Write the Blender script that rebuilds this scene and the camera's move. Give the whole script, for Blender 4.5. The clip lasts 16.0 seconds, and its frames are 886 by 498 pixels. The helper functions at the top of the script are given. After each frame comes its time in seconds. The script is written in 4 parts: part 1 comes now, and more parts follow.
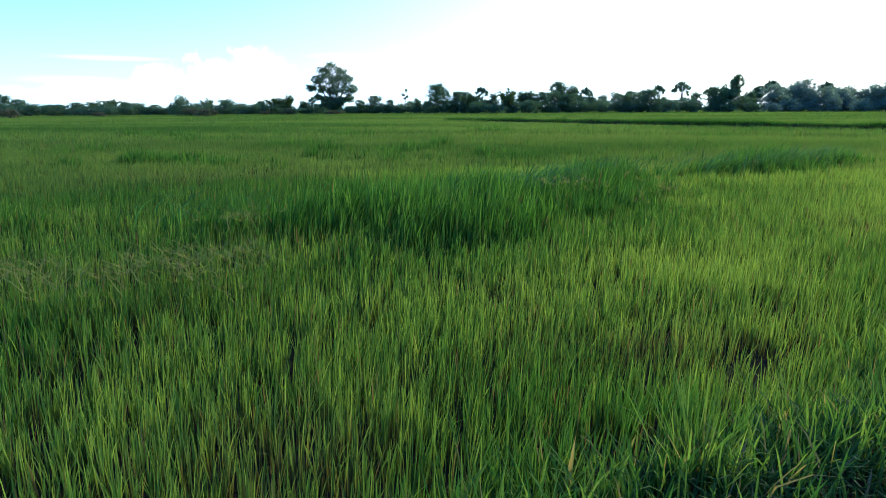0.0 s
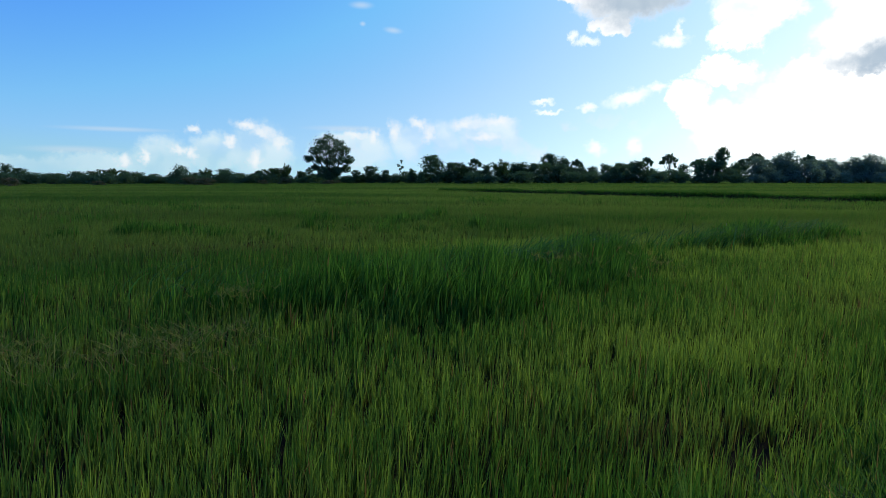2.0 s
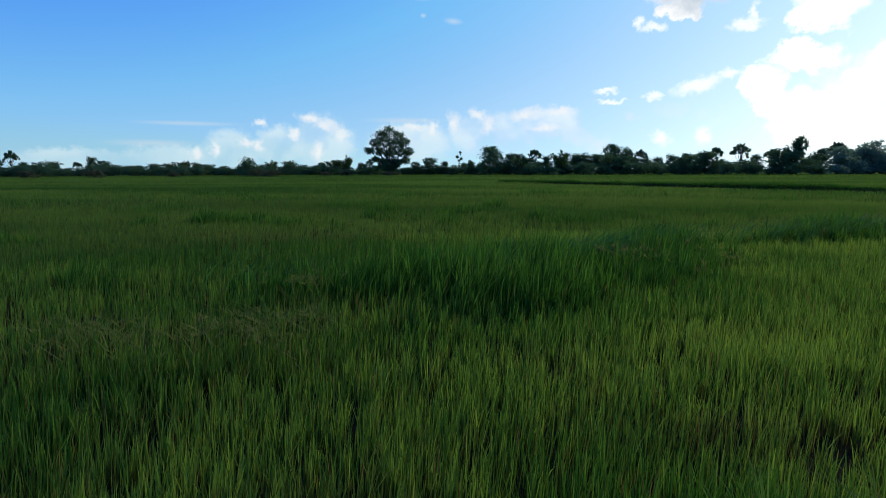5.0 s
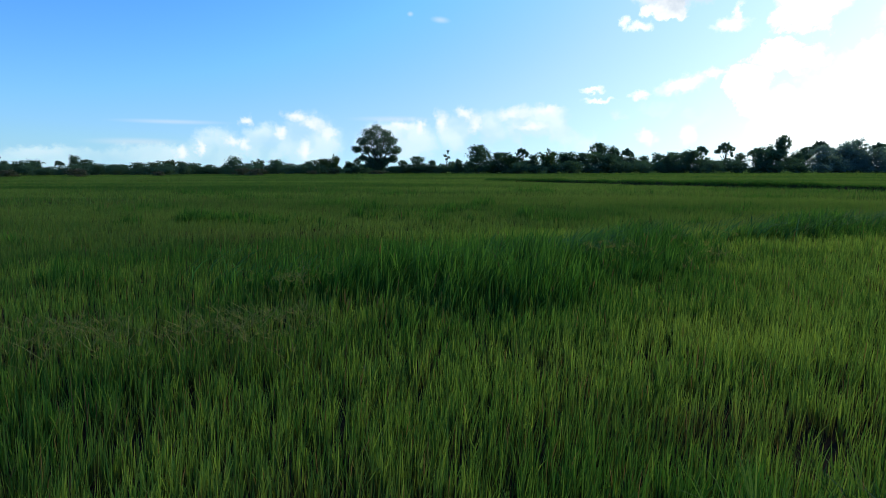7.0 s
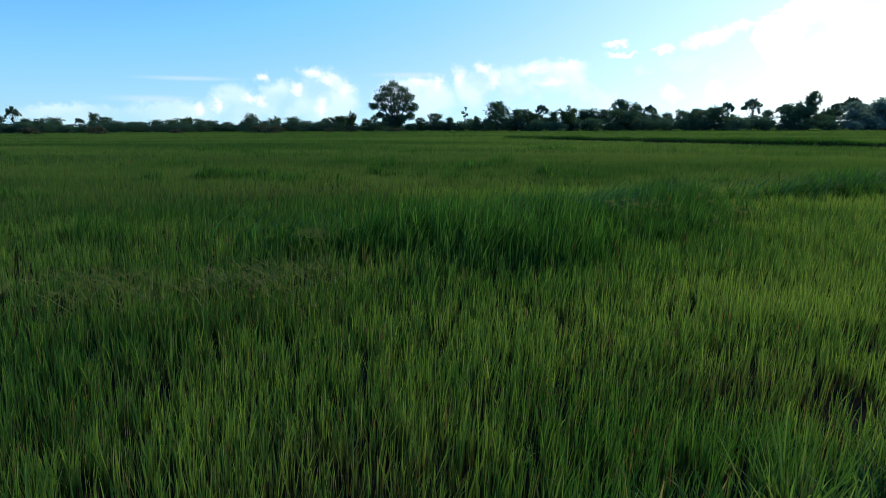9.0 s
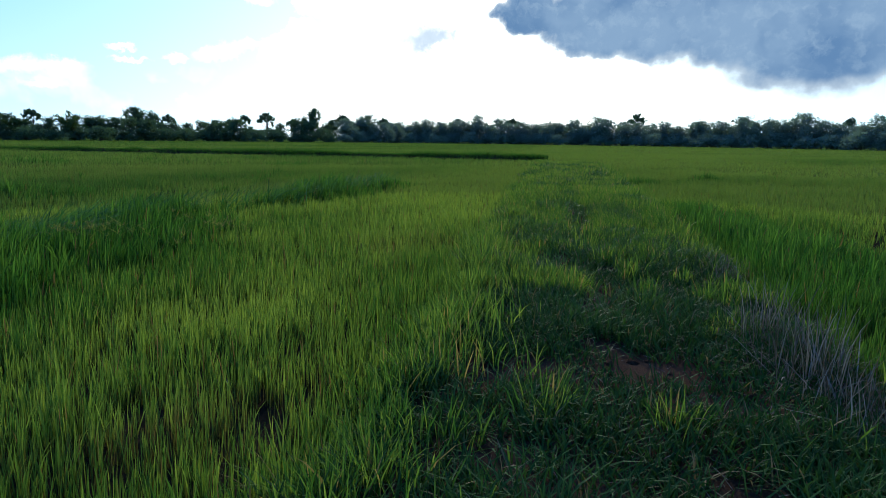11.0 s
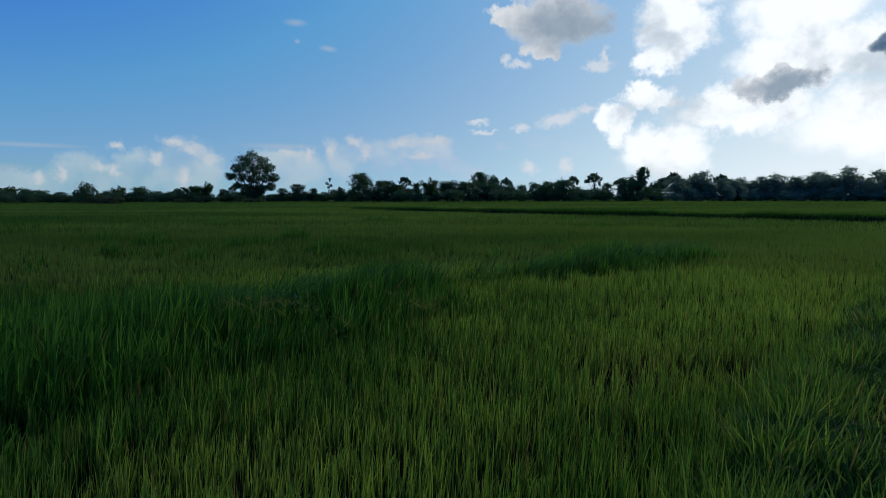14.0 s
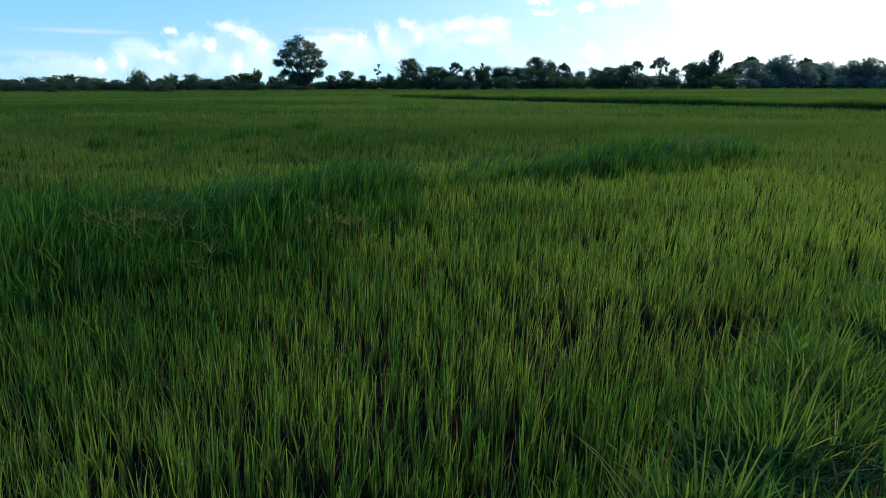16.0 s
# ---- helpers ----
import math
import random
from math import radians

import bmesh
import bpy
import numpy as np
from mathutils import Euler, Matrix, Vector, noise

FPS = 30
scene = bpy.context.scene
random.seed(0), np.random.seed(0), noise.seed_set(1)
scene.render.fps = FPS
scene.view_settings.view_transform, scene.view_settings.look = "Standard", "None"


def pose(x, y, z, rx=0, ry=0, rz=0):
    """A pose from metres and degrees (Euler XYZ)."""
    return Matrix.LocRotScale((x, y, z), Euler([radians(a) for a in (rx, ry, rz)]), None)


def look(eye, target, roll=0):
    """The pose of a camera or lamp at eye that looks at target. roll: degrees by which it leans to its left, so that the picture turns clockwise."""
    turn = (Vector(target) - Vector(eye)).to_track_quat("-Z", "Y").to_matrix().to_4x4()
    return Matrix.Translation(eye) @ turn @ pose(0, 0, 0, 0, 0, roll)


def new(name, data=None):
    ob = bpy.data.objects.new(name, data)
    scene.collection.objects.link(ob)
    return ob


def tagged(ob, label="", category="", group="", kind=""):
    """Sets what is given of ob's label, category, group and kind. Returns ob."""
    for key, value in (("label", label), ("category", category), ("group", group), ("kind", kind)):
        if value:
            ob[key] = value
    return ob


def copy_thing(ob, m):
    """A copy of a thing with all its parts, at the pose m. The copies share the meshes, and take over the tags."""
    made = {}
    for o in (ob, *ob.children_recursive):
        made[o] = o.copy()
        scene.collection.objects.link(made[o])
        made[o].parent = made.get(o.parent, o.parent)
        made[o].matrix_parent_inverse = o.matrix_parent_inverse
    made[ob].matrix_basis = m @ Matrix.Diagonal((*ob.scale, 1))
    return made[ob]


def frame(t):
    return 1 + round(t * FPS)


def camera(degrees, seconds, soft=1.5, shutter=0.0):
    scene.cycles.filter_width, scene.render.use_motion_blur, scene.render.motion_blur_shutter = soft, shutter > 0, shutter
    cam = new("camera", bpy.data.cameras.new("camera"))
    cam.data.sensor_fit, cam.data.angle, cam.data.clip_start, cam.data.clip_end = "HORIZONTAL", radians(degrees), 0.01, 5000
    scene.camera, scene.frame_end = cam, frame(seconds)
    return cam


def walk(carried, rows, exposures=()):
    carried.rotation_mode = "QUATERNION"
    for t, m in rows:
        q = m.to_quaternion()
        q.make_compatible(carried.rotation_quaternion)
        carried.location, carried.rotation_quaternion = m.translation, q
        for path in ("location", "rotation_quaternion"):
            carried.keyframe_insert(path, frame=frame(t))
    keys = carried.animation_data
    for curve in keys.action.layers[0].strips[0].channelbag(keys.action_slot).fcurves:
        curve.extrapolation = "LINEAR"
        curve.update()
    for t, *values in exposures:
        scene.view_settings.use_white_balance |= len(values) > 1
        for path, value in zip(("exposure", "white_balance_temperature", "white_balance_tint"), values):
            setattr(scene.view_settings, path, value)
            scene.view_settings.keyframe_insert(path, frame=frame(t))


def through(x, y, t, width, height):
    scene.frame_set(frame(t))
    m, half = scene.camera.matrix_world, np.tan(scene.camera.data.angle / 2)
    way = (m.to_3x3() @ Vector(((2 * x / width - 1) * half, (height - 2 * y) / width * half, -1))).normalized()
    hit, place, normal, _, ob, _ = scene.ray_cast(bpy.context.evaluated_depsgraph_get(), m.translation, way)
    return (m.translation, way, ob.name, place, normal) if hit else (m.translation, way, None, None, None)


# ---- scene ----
# A wet rice field beside a wide grassy dyke, with a line of trees far off, filmed by a walker on the dyke.
# World: z = 0 is the top of the dyke; the first eye stands over the origin and looks along +y.
cam = camera(76.0, 16.0, soft=0.4)
PATH = [
    (0.0, -0.003, 0.004, 1.519, 0.01, -13.96, -0.29),
    (0.5, -0.000, 0.004, 1.534, 0.62, -12.37, -0.32),
    (1.0, 0.003, 0.013, 1.574, 0.75, -9.83, -0.42),
    (1.5, 0.013, 0.018, 1.614, -1.46, -6.97, -0.18),
    (2.0, -0.011, 0.001, 1.625, -0.62, -7.14, -0.04),
    (2.5, -0.053, -0.025, 1.619, 2.87, -7.76, -0.20),
    (3.0, -0.047, -0.035, 1.613, 2.63, -8.17, -0.26),
    (3.5, -0.040, -0.051, 1.616, 2.79, -7.93, -0.15),
    (4.0, -0.050, -0.050, 1.610, 4.05, -8.08, -0.17),
    (4.2, -0.060, -0.058, 1.616, 5.23, -7.65, -0.10),
    (6.3, -0.080, -0.051, 1.622, 5.17, -8.64, -0.29),
    (6.5, -0.079, -0.052, 1.620, 4.99, -8.13, -0.29),
    (7.0, -0.081, -0.041, 1.598, 4.02, -8.10, -0.17),
    (7.5, -0.077, -0.039, 1.592, 3.10, -8.02, -0.12),
    (8.0, -0.099, -0.031, 1.601, 5.91, -9.40, -0.09),
    (8.5, -0.143, -0.008, 1.590, 9.76, -10.71, -0.22),
    (9.0, -0.119, 0.013, 1.566, 5.79, -12.26, -0.19),
    (9.5, -0.005, 0.084, 1.609, -15.43, -9.69, 0.47),
    (9.7, 0.036, 0.160, 1.622, -27.10, -8.27, 0.82),
    (11.8, 1.555, 0.641, 1.535, -39.97, -11.71, 0.98),
    (12.0, 1.695, 0.810, 1.590, -30.34, -10.75, 0.38),
    (12.2, 1.770, 0.930, 1.595, -25.55, -10.30, 0.40),
    (12.5, 1.863, 1.134, 1.596, -14.23, -5.74, 0.46),
    (13.0, 2.161, 1.620, 1.640, -6.71, -1.60, 0.22),
    (13.5, 2.658, 1.882, 1.657, -8.81, -4.56, 0.01),
    (14.0, 3.005, 2.244, 1.588, -6.89, -5.31, -0.08),
    (14.5, 3.372, 2.574, 1.617, -5.05, -3.68, -0.20),
    (15.0, 3.721, 2.870, 1.614, -2.45, -5.62, -0.32),
    (15.5, 4.062, 3.267, 1.562, 2.22, -12.41, -1.07),
    (16.0, 4.361, 3.604, 1.545, -1.45, -16.24, -0.16),
]


def eye_pose(x, y, z, yaw, pitch, roll):
    a, p = radians(yaw), radians(pitch)
    ahead = Vector((-math.sin(a) * math.cos(p), math.cos(a) * math.cos(p), math.sin(p)))
    return look((x, y, z), Vector((x, y, z)) + ahead, roll)


EXPOSURES = [
    (0, 0.97, 6500, 10),
    (0.5, 0.88, 6500, 10),
    (1, 0.58, 6500, 10),
    (1.5, 0.05, 6500, 10),
    (2, -0.44, 6500, 10),
    (2.5, -0.6, 6500, 10),
    (3, -0.62, 6500, 10),
    (4.2, -0.6, 6500, 10),
    (6.5, -0.22, 6500, 10),
    (7.5, -0.33, 6500, 10),
    (8, -0.3, 6500, 10),
    (9, -0.15, 6500, 10),
    (9.5, 0.04, 6500, 10),
    (11.8, 0.10, 6500, 10),
    (12, 0.24, 6500, 10),
    (12.5, 0.22, 6400, 10),
    (13, -0.52, 6300, 10),
    (13.5, -1.0, 6150, 10),
    (14, -1.12, 6150, 10),
    (14.5, -1.04, 6150, 10),
    (15, -1.04, 6150, 10),
    (15.5, -0.85, 6300, 10),
    (16, -0.12, 6500, 10),
]
walk(cam, [(t, eye_pose(*row)) for t, *row in PATH], EXPOSURES)

# ---------------------------------------------------------------- sky and sun
SUN_AZ, SUN_EL = 46.0, 27.0  # degrees: to the right of +y, and up


class Graph:
    """Short words for wiring shader nodes."""

    def __init__(self, tree):
        self.tree = tree
        tree.nodes.clear()

    def add(self, kind, operation="", clamp=False):
        n = self.tree.nodes.new(kind)
        if operation:
            n.operation = operation
        if clamp:
            n.use_clamp = True
        return n

    def put(self, socket, value):
        if isinstance(value, bpy.types.NodeSocket):
            self.tree.links.new(value, socket)
        else:
            socket.default_value = value

    def math(self, op, a, b=0.0, c=0.0, clamp=False):
        n = self.add("ShaderNodeMath", op, clamp)
        for i, v in enumerate((a, b, c)):
            self.put(n.inputs[i], v)
        return n.outputs[0]

    def step(self, x, lo, hi, to_lo=0.0, to_hi=1.0):
        n = self.add("ShaderNodeMapRange")
        n.interpolation_type = "SMOOTHSTEP"
        for i, v in enumerate((x, lo, hi, to_lo, to_hi)):
            self.put(n.inputs[i], v)
        return n.outputs[0]

    def attribute(self, name):
        n = self.add("ShaderNodeAttribute")
        n.attribute_name = name
        return n.outputs["Fac"]

    def mix(self, f, a, b, blend="MIX"):
        n = self.add("ShaderNodeMix")
        n.data_type, n.blend_type = "RGBA", blend
        for i, v in ((0, f), (6, a), (7, b)):
            self.put(n.inputs[i], v)
        return n.outputs[2]

    def noise(self, vec, scale, detail=4.0, rough=0.55, warp=0.0, color=False):
        n = self.add("ShaderNodeTexNoise")
        if vec is not None:
            self.put(n.inputs["Vector"], vec)
        n.inputs["Scale"].default_value, n.inputs["Detail"].default_value = scale, detail
        n.inputs["Roughness"].default_value, n.inputs["Distortion"].default_value = rough, warp
        return n.outputs["Color"] if color else n.outputs["Fac"]


def build_sky():
    world = bpy.data.worlds.new("sky")
    scene.world = world
    world.use_nodes = True
    g = Graph(world.node_tree)
    sky = g.add("ShaderNodeTexSky")
    sky.sky_type, sky.sun_disc = "NISHITA", False
    sky.sun_elevation, sky.sun_rotation = radians(SUN_EL), radians(SUN_AZ)
    sky.air_density, sky.dust_density, sky.ozone_density = 1.0, 1.2, 2.5
    way = g.add("ShaderNodeTexCoord").outputs["Generated"]
    xyz = g.add("ShaderNodeSeparateXYZ")
    g.put(xyz.inputs[0], way)
    x, y, z = xyz.outputs
    az = g.math("MULTIPLY", g.math("ARCTAN2", x, y), 57.2958)
    el = g.math("MULTIPLY", g.math("ARCSINE", z), 57.2958)
    flat = g.add("ShaderNodeCombineXYZ")
    g.put(flat.inputs[0], az), g.put(flat.inputs[1], el)
    plain = flat.outputs[0]

    def pushed(scale, detail, rough, reach):
        """The sky's plan pushed about by noise, so that outlines billow."""
        push = g.add("ShaderNodeVectorMath", operation="MULTIPLY_ADD")
        g.put(push.inputs[0], g.noise(plain, scale, detail, rough, color=True))
        push.inputs[1].default_value, push.inputs[2].default_value = (*reach, 0), (-reach[0] / 2, -reach[1] / 2, 0)
        out = g.add("ShaderNodeVectorMath", operation="ADD")
        g.put(out.inputs[0], plain), g.put(out.inputs[1], push.outputs[0])
        return out.outputs[0]

    billow = pushed(1.1, 6.0, 0.62, (2.0, 1.7))
    soft = pushed(0.45, 3.0, 0.5, (3.4, 2.0))
    rolling = pushed(0.32, 7.0, 0.62, (6.0, 5.0))
    ragged = pushed(0.5, 6.0, 0.58, (5.0, 3.8))

    def cloud(vec, spots):
        """1 at the heart of the nearest cloud, 0 at its rim, negative outside."""
        least = 9.0
        for a, e, w, h, turn in spots:
            m = g.add("ShaderNodeMapping")
            m.vector_type = "TEXTURE"
            g.put(m.inputs[0], vec)
            m.inputs[1].default_value, m.inputs[2].default_value, m.inputs[3].default_value = (a, e, 0), (0, 0, radians(turn)), (w, h, 1)
            d = g.add("ShaderNodeVectorMath", operation="LENGTH")
            g.put(d.inputs[0], m.outputs[0])
            least = d.outputs["Value"] if least == 9.0 else g.math("MINIMUM", least, d.outputs["Value"])
        return g.math("SUBTRACT", 1.0, least)

    # azimuth, elevation, half width, half height, turn: all in degrees
    bank = cloud(billow, [(-17.0, 2.4, 3.4, 3.2, 0), (-21.0, 2.2, 2.6, 2.2, 0), (-25.4, 1.6, 3.0, 2.4, 0), (-31, 0.8, 5, 1.6, 0), (-38, 0.8, 5, 1.3, 0), (-8.5, 2.6, 4.5, 2.4, 0),
                        (-1.0, 3.4, 4.0, 2.4, 0), (5.5, 3.6, 4.2, 2.6, 0), (12.0, 3.0, 4.5, 2.4, 0), (17.5, 4.0, 4.0, 2.8, 10)])
    caps = cloud(billow, [(-18.2, 4.9, 1.5, 0.6, -6), (-16.6, 4.3, 1.5, 0.8, -15), (-15.2, 3.6, 0.9, 1.0, 0), (-19.6, 3.4, 0.7, 0.7, 0), (-24.1, 2.5, 1.0, 0.6, 0), (-22.8, 4.4, 0.6, 0.6, 0),
                          (-23.0, 2.2, 0.6, 0.8, 0), (-28.4, 1.5, 0.8, 0.8, 0), (-26.8, 2.0, 0.5, 1.0, 0), (-17.5, 1.8, 0.8, 1.2, 0), (-8.0, 4.2, 1.4, 0.5, 0), (-6.2, 4.0, 0.7, 0.8, 0),
                          (-4.2, 4.6, 0.75, 1.3, 0), (-1.8, 5.3, 1.1, 0.65, -20), (-0.8, 4.4, 0.8, 1.1, 0), (3.0, 5.3, 2.6, 0.75, 3), (6.2, 5.5, 2.0, 0.65, 0), (4.8, 4.0, 2.0, 0.5, 0)])
    wisps = cloud(billow, [(10.4, 7.3, 1.5, 0.45, 0), (11.0, 6.3, 1.9, 0.35, 0), (14.6, 6.6, 1.1, 0.6, 0), (18.3, 7.4, 3.0, 0.9, 14), (20.8, 8.2, 1.2, 0.7, 0), (21.9, 12.1, 2.0, 0.7, 0), (22.4, 13.0, 0.6, 1.2, 0),
                           (14.4, 12.6, 1.6, 0.55, 0), (13.0, 13.0, 0.7, 0.7, 0), (24.8, 18.9, 1.2, 0.9, 0), (15.5, 2.8, 1.2, 0.9, 0), (19.0, 3.0, 0.9, 1.0, 0)])
    faint = cloud(plain, [(-7.2, 16.0, 1.5, 0.45, 0), (-4.2, 13.9, 1.2, 0.4, -6), (-20.6, 19.8, 1.8, 1.0, 0), (-7.1, 14.4, 0.4, 0.3, 0)])
    streaks = cloud(plain, [(-29, 4.2, 6, 0.3, 0), (-32, 2.4, 5, 0.45, 0), (-9, 4.8, 5, 0.4, 0)])
    fair = cloud(rolling, [(28.4, 15.4, 3.8, 3.8, 0), (31.6, 19.6, 4.2, 3.6, 0), (38.0, 16.4, 6.0, 4.2, 0), (40.0, 11.6, 8.0, 3.2, 0), (45, 22, 12, 7, 0), (27.4, 12.2, 3.0, 1.6, 0), (26.2, 9.2, 3.2, 1.3, 0),
                           (34.0, 7.6, 7.0, 2.4, 0), (48.0, 6.0, 12, 4.0, 0), (23.6, 6.8, 1.8, 2.4, 10), (28.0, 4.2, 5.0, 3.0, 0)])
    grey = cloud(ragged, [(18.0, 16.4, 5.6, 2.7, -3), (13.4, 17.0, 2.2, 1.4, 0), (16.6, 14.1, 2.2, 1.0, 0), (36.8, 9.5, 4.2, 1.4, 2)])
    core = cloud(ragged, [(19.0, 15.9, 5.2, 2.5, -5), (37.8, 9.3, 3.6, 1.1, 2), (37.1, 15.4, 2.0, 0.9, -20)])
    storm = cloud(pushed(0.4, 5.0, 0.5, (5.0, 2.4)), [(47.4, 11.4, 4.0, 1.9, -6), (53.5, 10.6, 6.0, 3.2, -3), (58.5, 10.8, 6.5, 4.0, 0), (64.0, 11.0, 6.5, 5.0, 0), (71.0, 10.4, 10, 6.6, 0), (62, 17, 15, 7, 0), (84, 12, 14, 9, 0), (96, 19, 22, 14, 0)])
    # a thin bright veil where the low sun stands behind the clouds
    sun_way = Vector((math.sin(radians(SUN_AZ)) * math.cos(radians(SUN_EL)), math.cos(radians(SUN_AZ)) * math.cos(radians(SUN_EL)), math.sin(radians(SUN_EL))))
    dot = g.add("ShaderNodeVectorMath", operation="DOT_PRODUCT")
    g.put(dot.inputs[0], way)
    dot.inputs[1].default_value = sun_way

    def bell(x, wide):
        return g.math("EXPONENT", g.math("MULTIPLY", g.math("MULTIPLY", x, x), -1 / (2 * wide**2)))

    def near_ground(deep):
        return g.math("EXPONENT", g.math("MULTIPLY", g.math("ABSOLUTE", el), -1 / deep))

    off = g.math("MULTIPLY", g.math("ARCCOSINE", dot.outputs["Value"]), 57.2958)
    aside = g.math("SUBTRACT", az, SUN_AZ)
    tint = g.mix(1.0, sky.outputs[0], (0.47, 1.54, 3.0, 1), "MULTIPLY")
    base = g.add("ShaderNodeVectorMath", operation="SCALE")
    g.put(base.inputs[0], tint)
    base.inputs["Scale"].default_value = SKY_GAIN
    cap = g.add("ShaderNodeVectorMath", operation="MINIMUM")
    g.put(cap.inputs[0], base.outputs[0])
    cap.inputs[1].default_value = (0.25, 0.60, 1.25)
    colour = cap.outputs[0]
    colour = g.mix(g.math("MULTIPLY", near_ground(6.0), 0.9), colour, (0.58, 0.96, 1.18, 1))
    colour = g.mix(g.math("MULTIPLY", bell(off, 21.0), 0.58, clamp=True), colour, (0.74, 1.32, 1.76, 1))
    haze = g.math("MULTIPLY", near_ground(12.0), bell(aside, 33.0))
    colour = g.mix(g.math("MULTIPLY", haze, 0.95, clamp=True), colour, (1.08, 1.56, 1.70, 1))
    colour = g.mix(g.math("MULTIPLY", bell(off, 7.0), 0.98, clamp=True), colour, (3.0, 3.0, 2.9, 1))
    glow = g.math("MULTIPLY", near_ground(12.0), bell(aside, 17.0))
    colour = g.mix(g.math("MULTIPLY", glow, 0.95, clamp=True), colour, (2.0, 2.06, 2.05, 1))

    relief = g.noise(billow, 0.7, 5.0, 0.6)
    large = g.noise(soft, 0.16, 3.0, 0.5)
    body = g.mix(g.step(large, 0.36, 0.62), (0.62, 0.96, 1.14, 1), (1.08, 1.26, 1.30, 1))
    colour = g.mix(g.math("MULTIPLY", g.step(bank, -0.06, 0.40), g.step(el, 0.0, 4.5, 0.40, 0.80)), colour, body, "LIGHTEN")
    colour = g.mix(g.step(streaks, 0.0, 1.0, 0.0, 0.4), colour, (0.95, 1.04, 1.12, 1))
    colour = g.mix(g.math("MULTIPLY", g.step(caps, -0.15, 0.95), g.step(relief, 0.25, 0.6, 0.45, 0.85)), colour, (1.30, 1.32, 1.32, 1))
    colour = g.mix(g.step(faint, 0.0, 1.0, 0.0, 0.45), colour, (1.0, 1.1, 1.2, 1))
    colour = g.mix(g.step(wisps, 0.0, 0.8, 0.0, 0.75), colour, (1.55, 1.58, 1.6, 1))
    bright = g.mix(g.step(g.math("ADD", g.math("MULTIPLY", large, 0.8), g.math("MULTIPLY", relief, 0.2)), 0.34, 0.54), (1.30, 1.42, 1.50, 1), (2.3, 2.3, 2.26, 1))
    colour = g.mix(g.step(fair, -0.05, 0.42, 0.0, 0.9), colour, bright)
    shade = g.mix(g.step(large, 0.3, 0.7), (0.52, 0.67, 0.84, 1), (0.78, 0.92, 1.04, 1))
    lit = g.mix(g.step(core, -0.7, 0.75), (1.7, 1.7, 1.68, 1), shade)
    colour = g.mix(g.step(grey, -0.08, 0.32), colour, lit)
    deep = g.mix(g.step(large, 0.34, 0.66), (0.12, 0.245, 0.45, 1), (0.24, 0.385, 0.58, 1))
    deep = g.mix(g.math("MULTIPLY", g.step(relief, 0.45, 0.75), 0.35), deep, (0.42, 0.58, 0.74, 1))
    deep = g.mix(g.step(storm, 0.0, 0.25), (0.60, 0.72, 0.82, 1), deep)
    colour = g.mix(g.step(storm, -0.05, 0.12), colour, deep)
    back = g.add("ShaderNodeBackground")
    g.put(back.inputs[0], colour)
    back.inputs[1].default_value = 1.0
    g.put(g.add("ShaderNodeOutputWorld").inputs[0], back.outputs[0])
    world.cycles.sampling_method, world.cycles.sample_map_resolution = "MANUAL", 512


SKY_GAIN = 0.100
build_sky()
sun = new("sun", bpy.data.lights.new("sun", "SUN"))
sun.data.energy, sun.data.angle, sun.data.color = 2.9, radians(5), (1.0, 0.95, 0.84)
sun.matrix_world = pose(0, 0, 60, 90 - SUN_EL, 0, 180 - SUN_AZ)

# ---------------------------------------------------------------- materials


def surface(name, rough=0.8, spec=0.3):
    mat = bpy.data.materials.new(name)
    mat.use_nodes = True
    g = Graph(mat.node_tree)
    out = g.add("ShaderNodeOutputMaterial")
    bsdf = g.add("ShaderNodeBsdfPrincipled")
    bsdf.inputs["Roughness"].default_value, bsdf.inputs["Specular IOR Level"].default_value = rough, spec
    g.put(out.inputs[0], bsdf.outputs[0])
    return mat, g, bsdf, out


def bump(g, bsdf, height, strength, distance):
    n = g.add("ShaderNodeBump")
    n.inputs["Strength"].default_value, n.inputs["Distance"].default_value = strength, distance
    g.put(n.inputs["Height"], height)
    g.put(bsdf.inputs["Normal"], n.outputs[0])


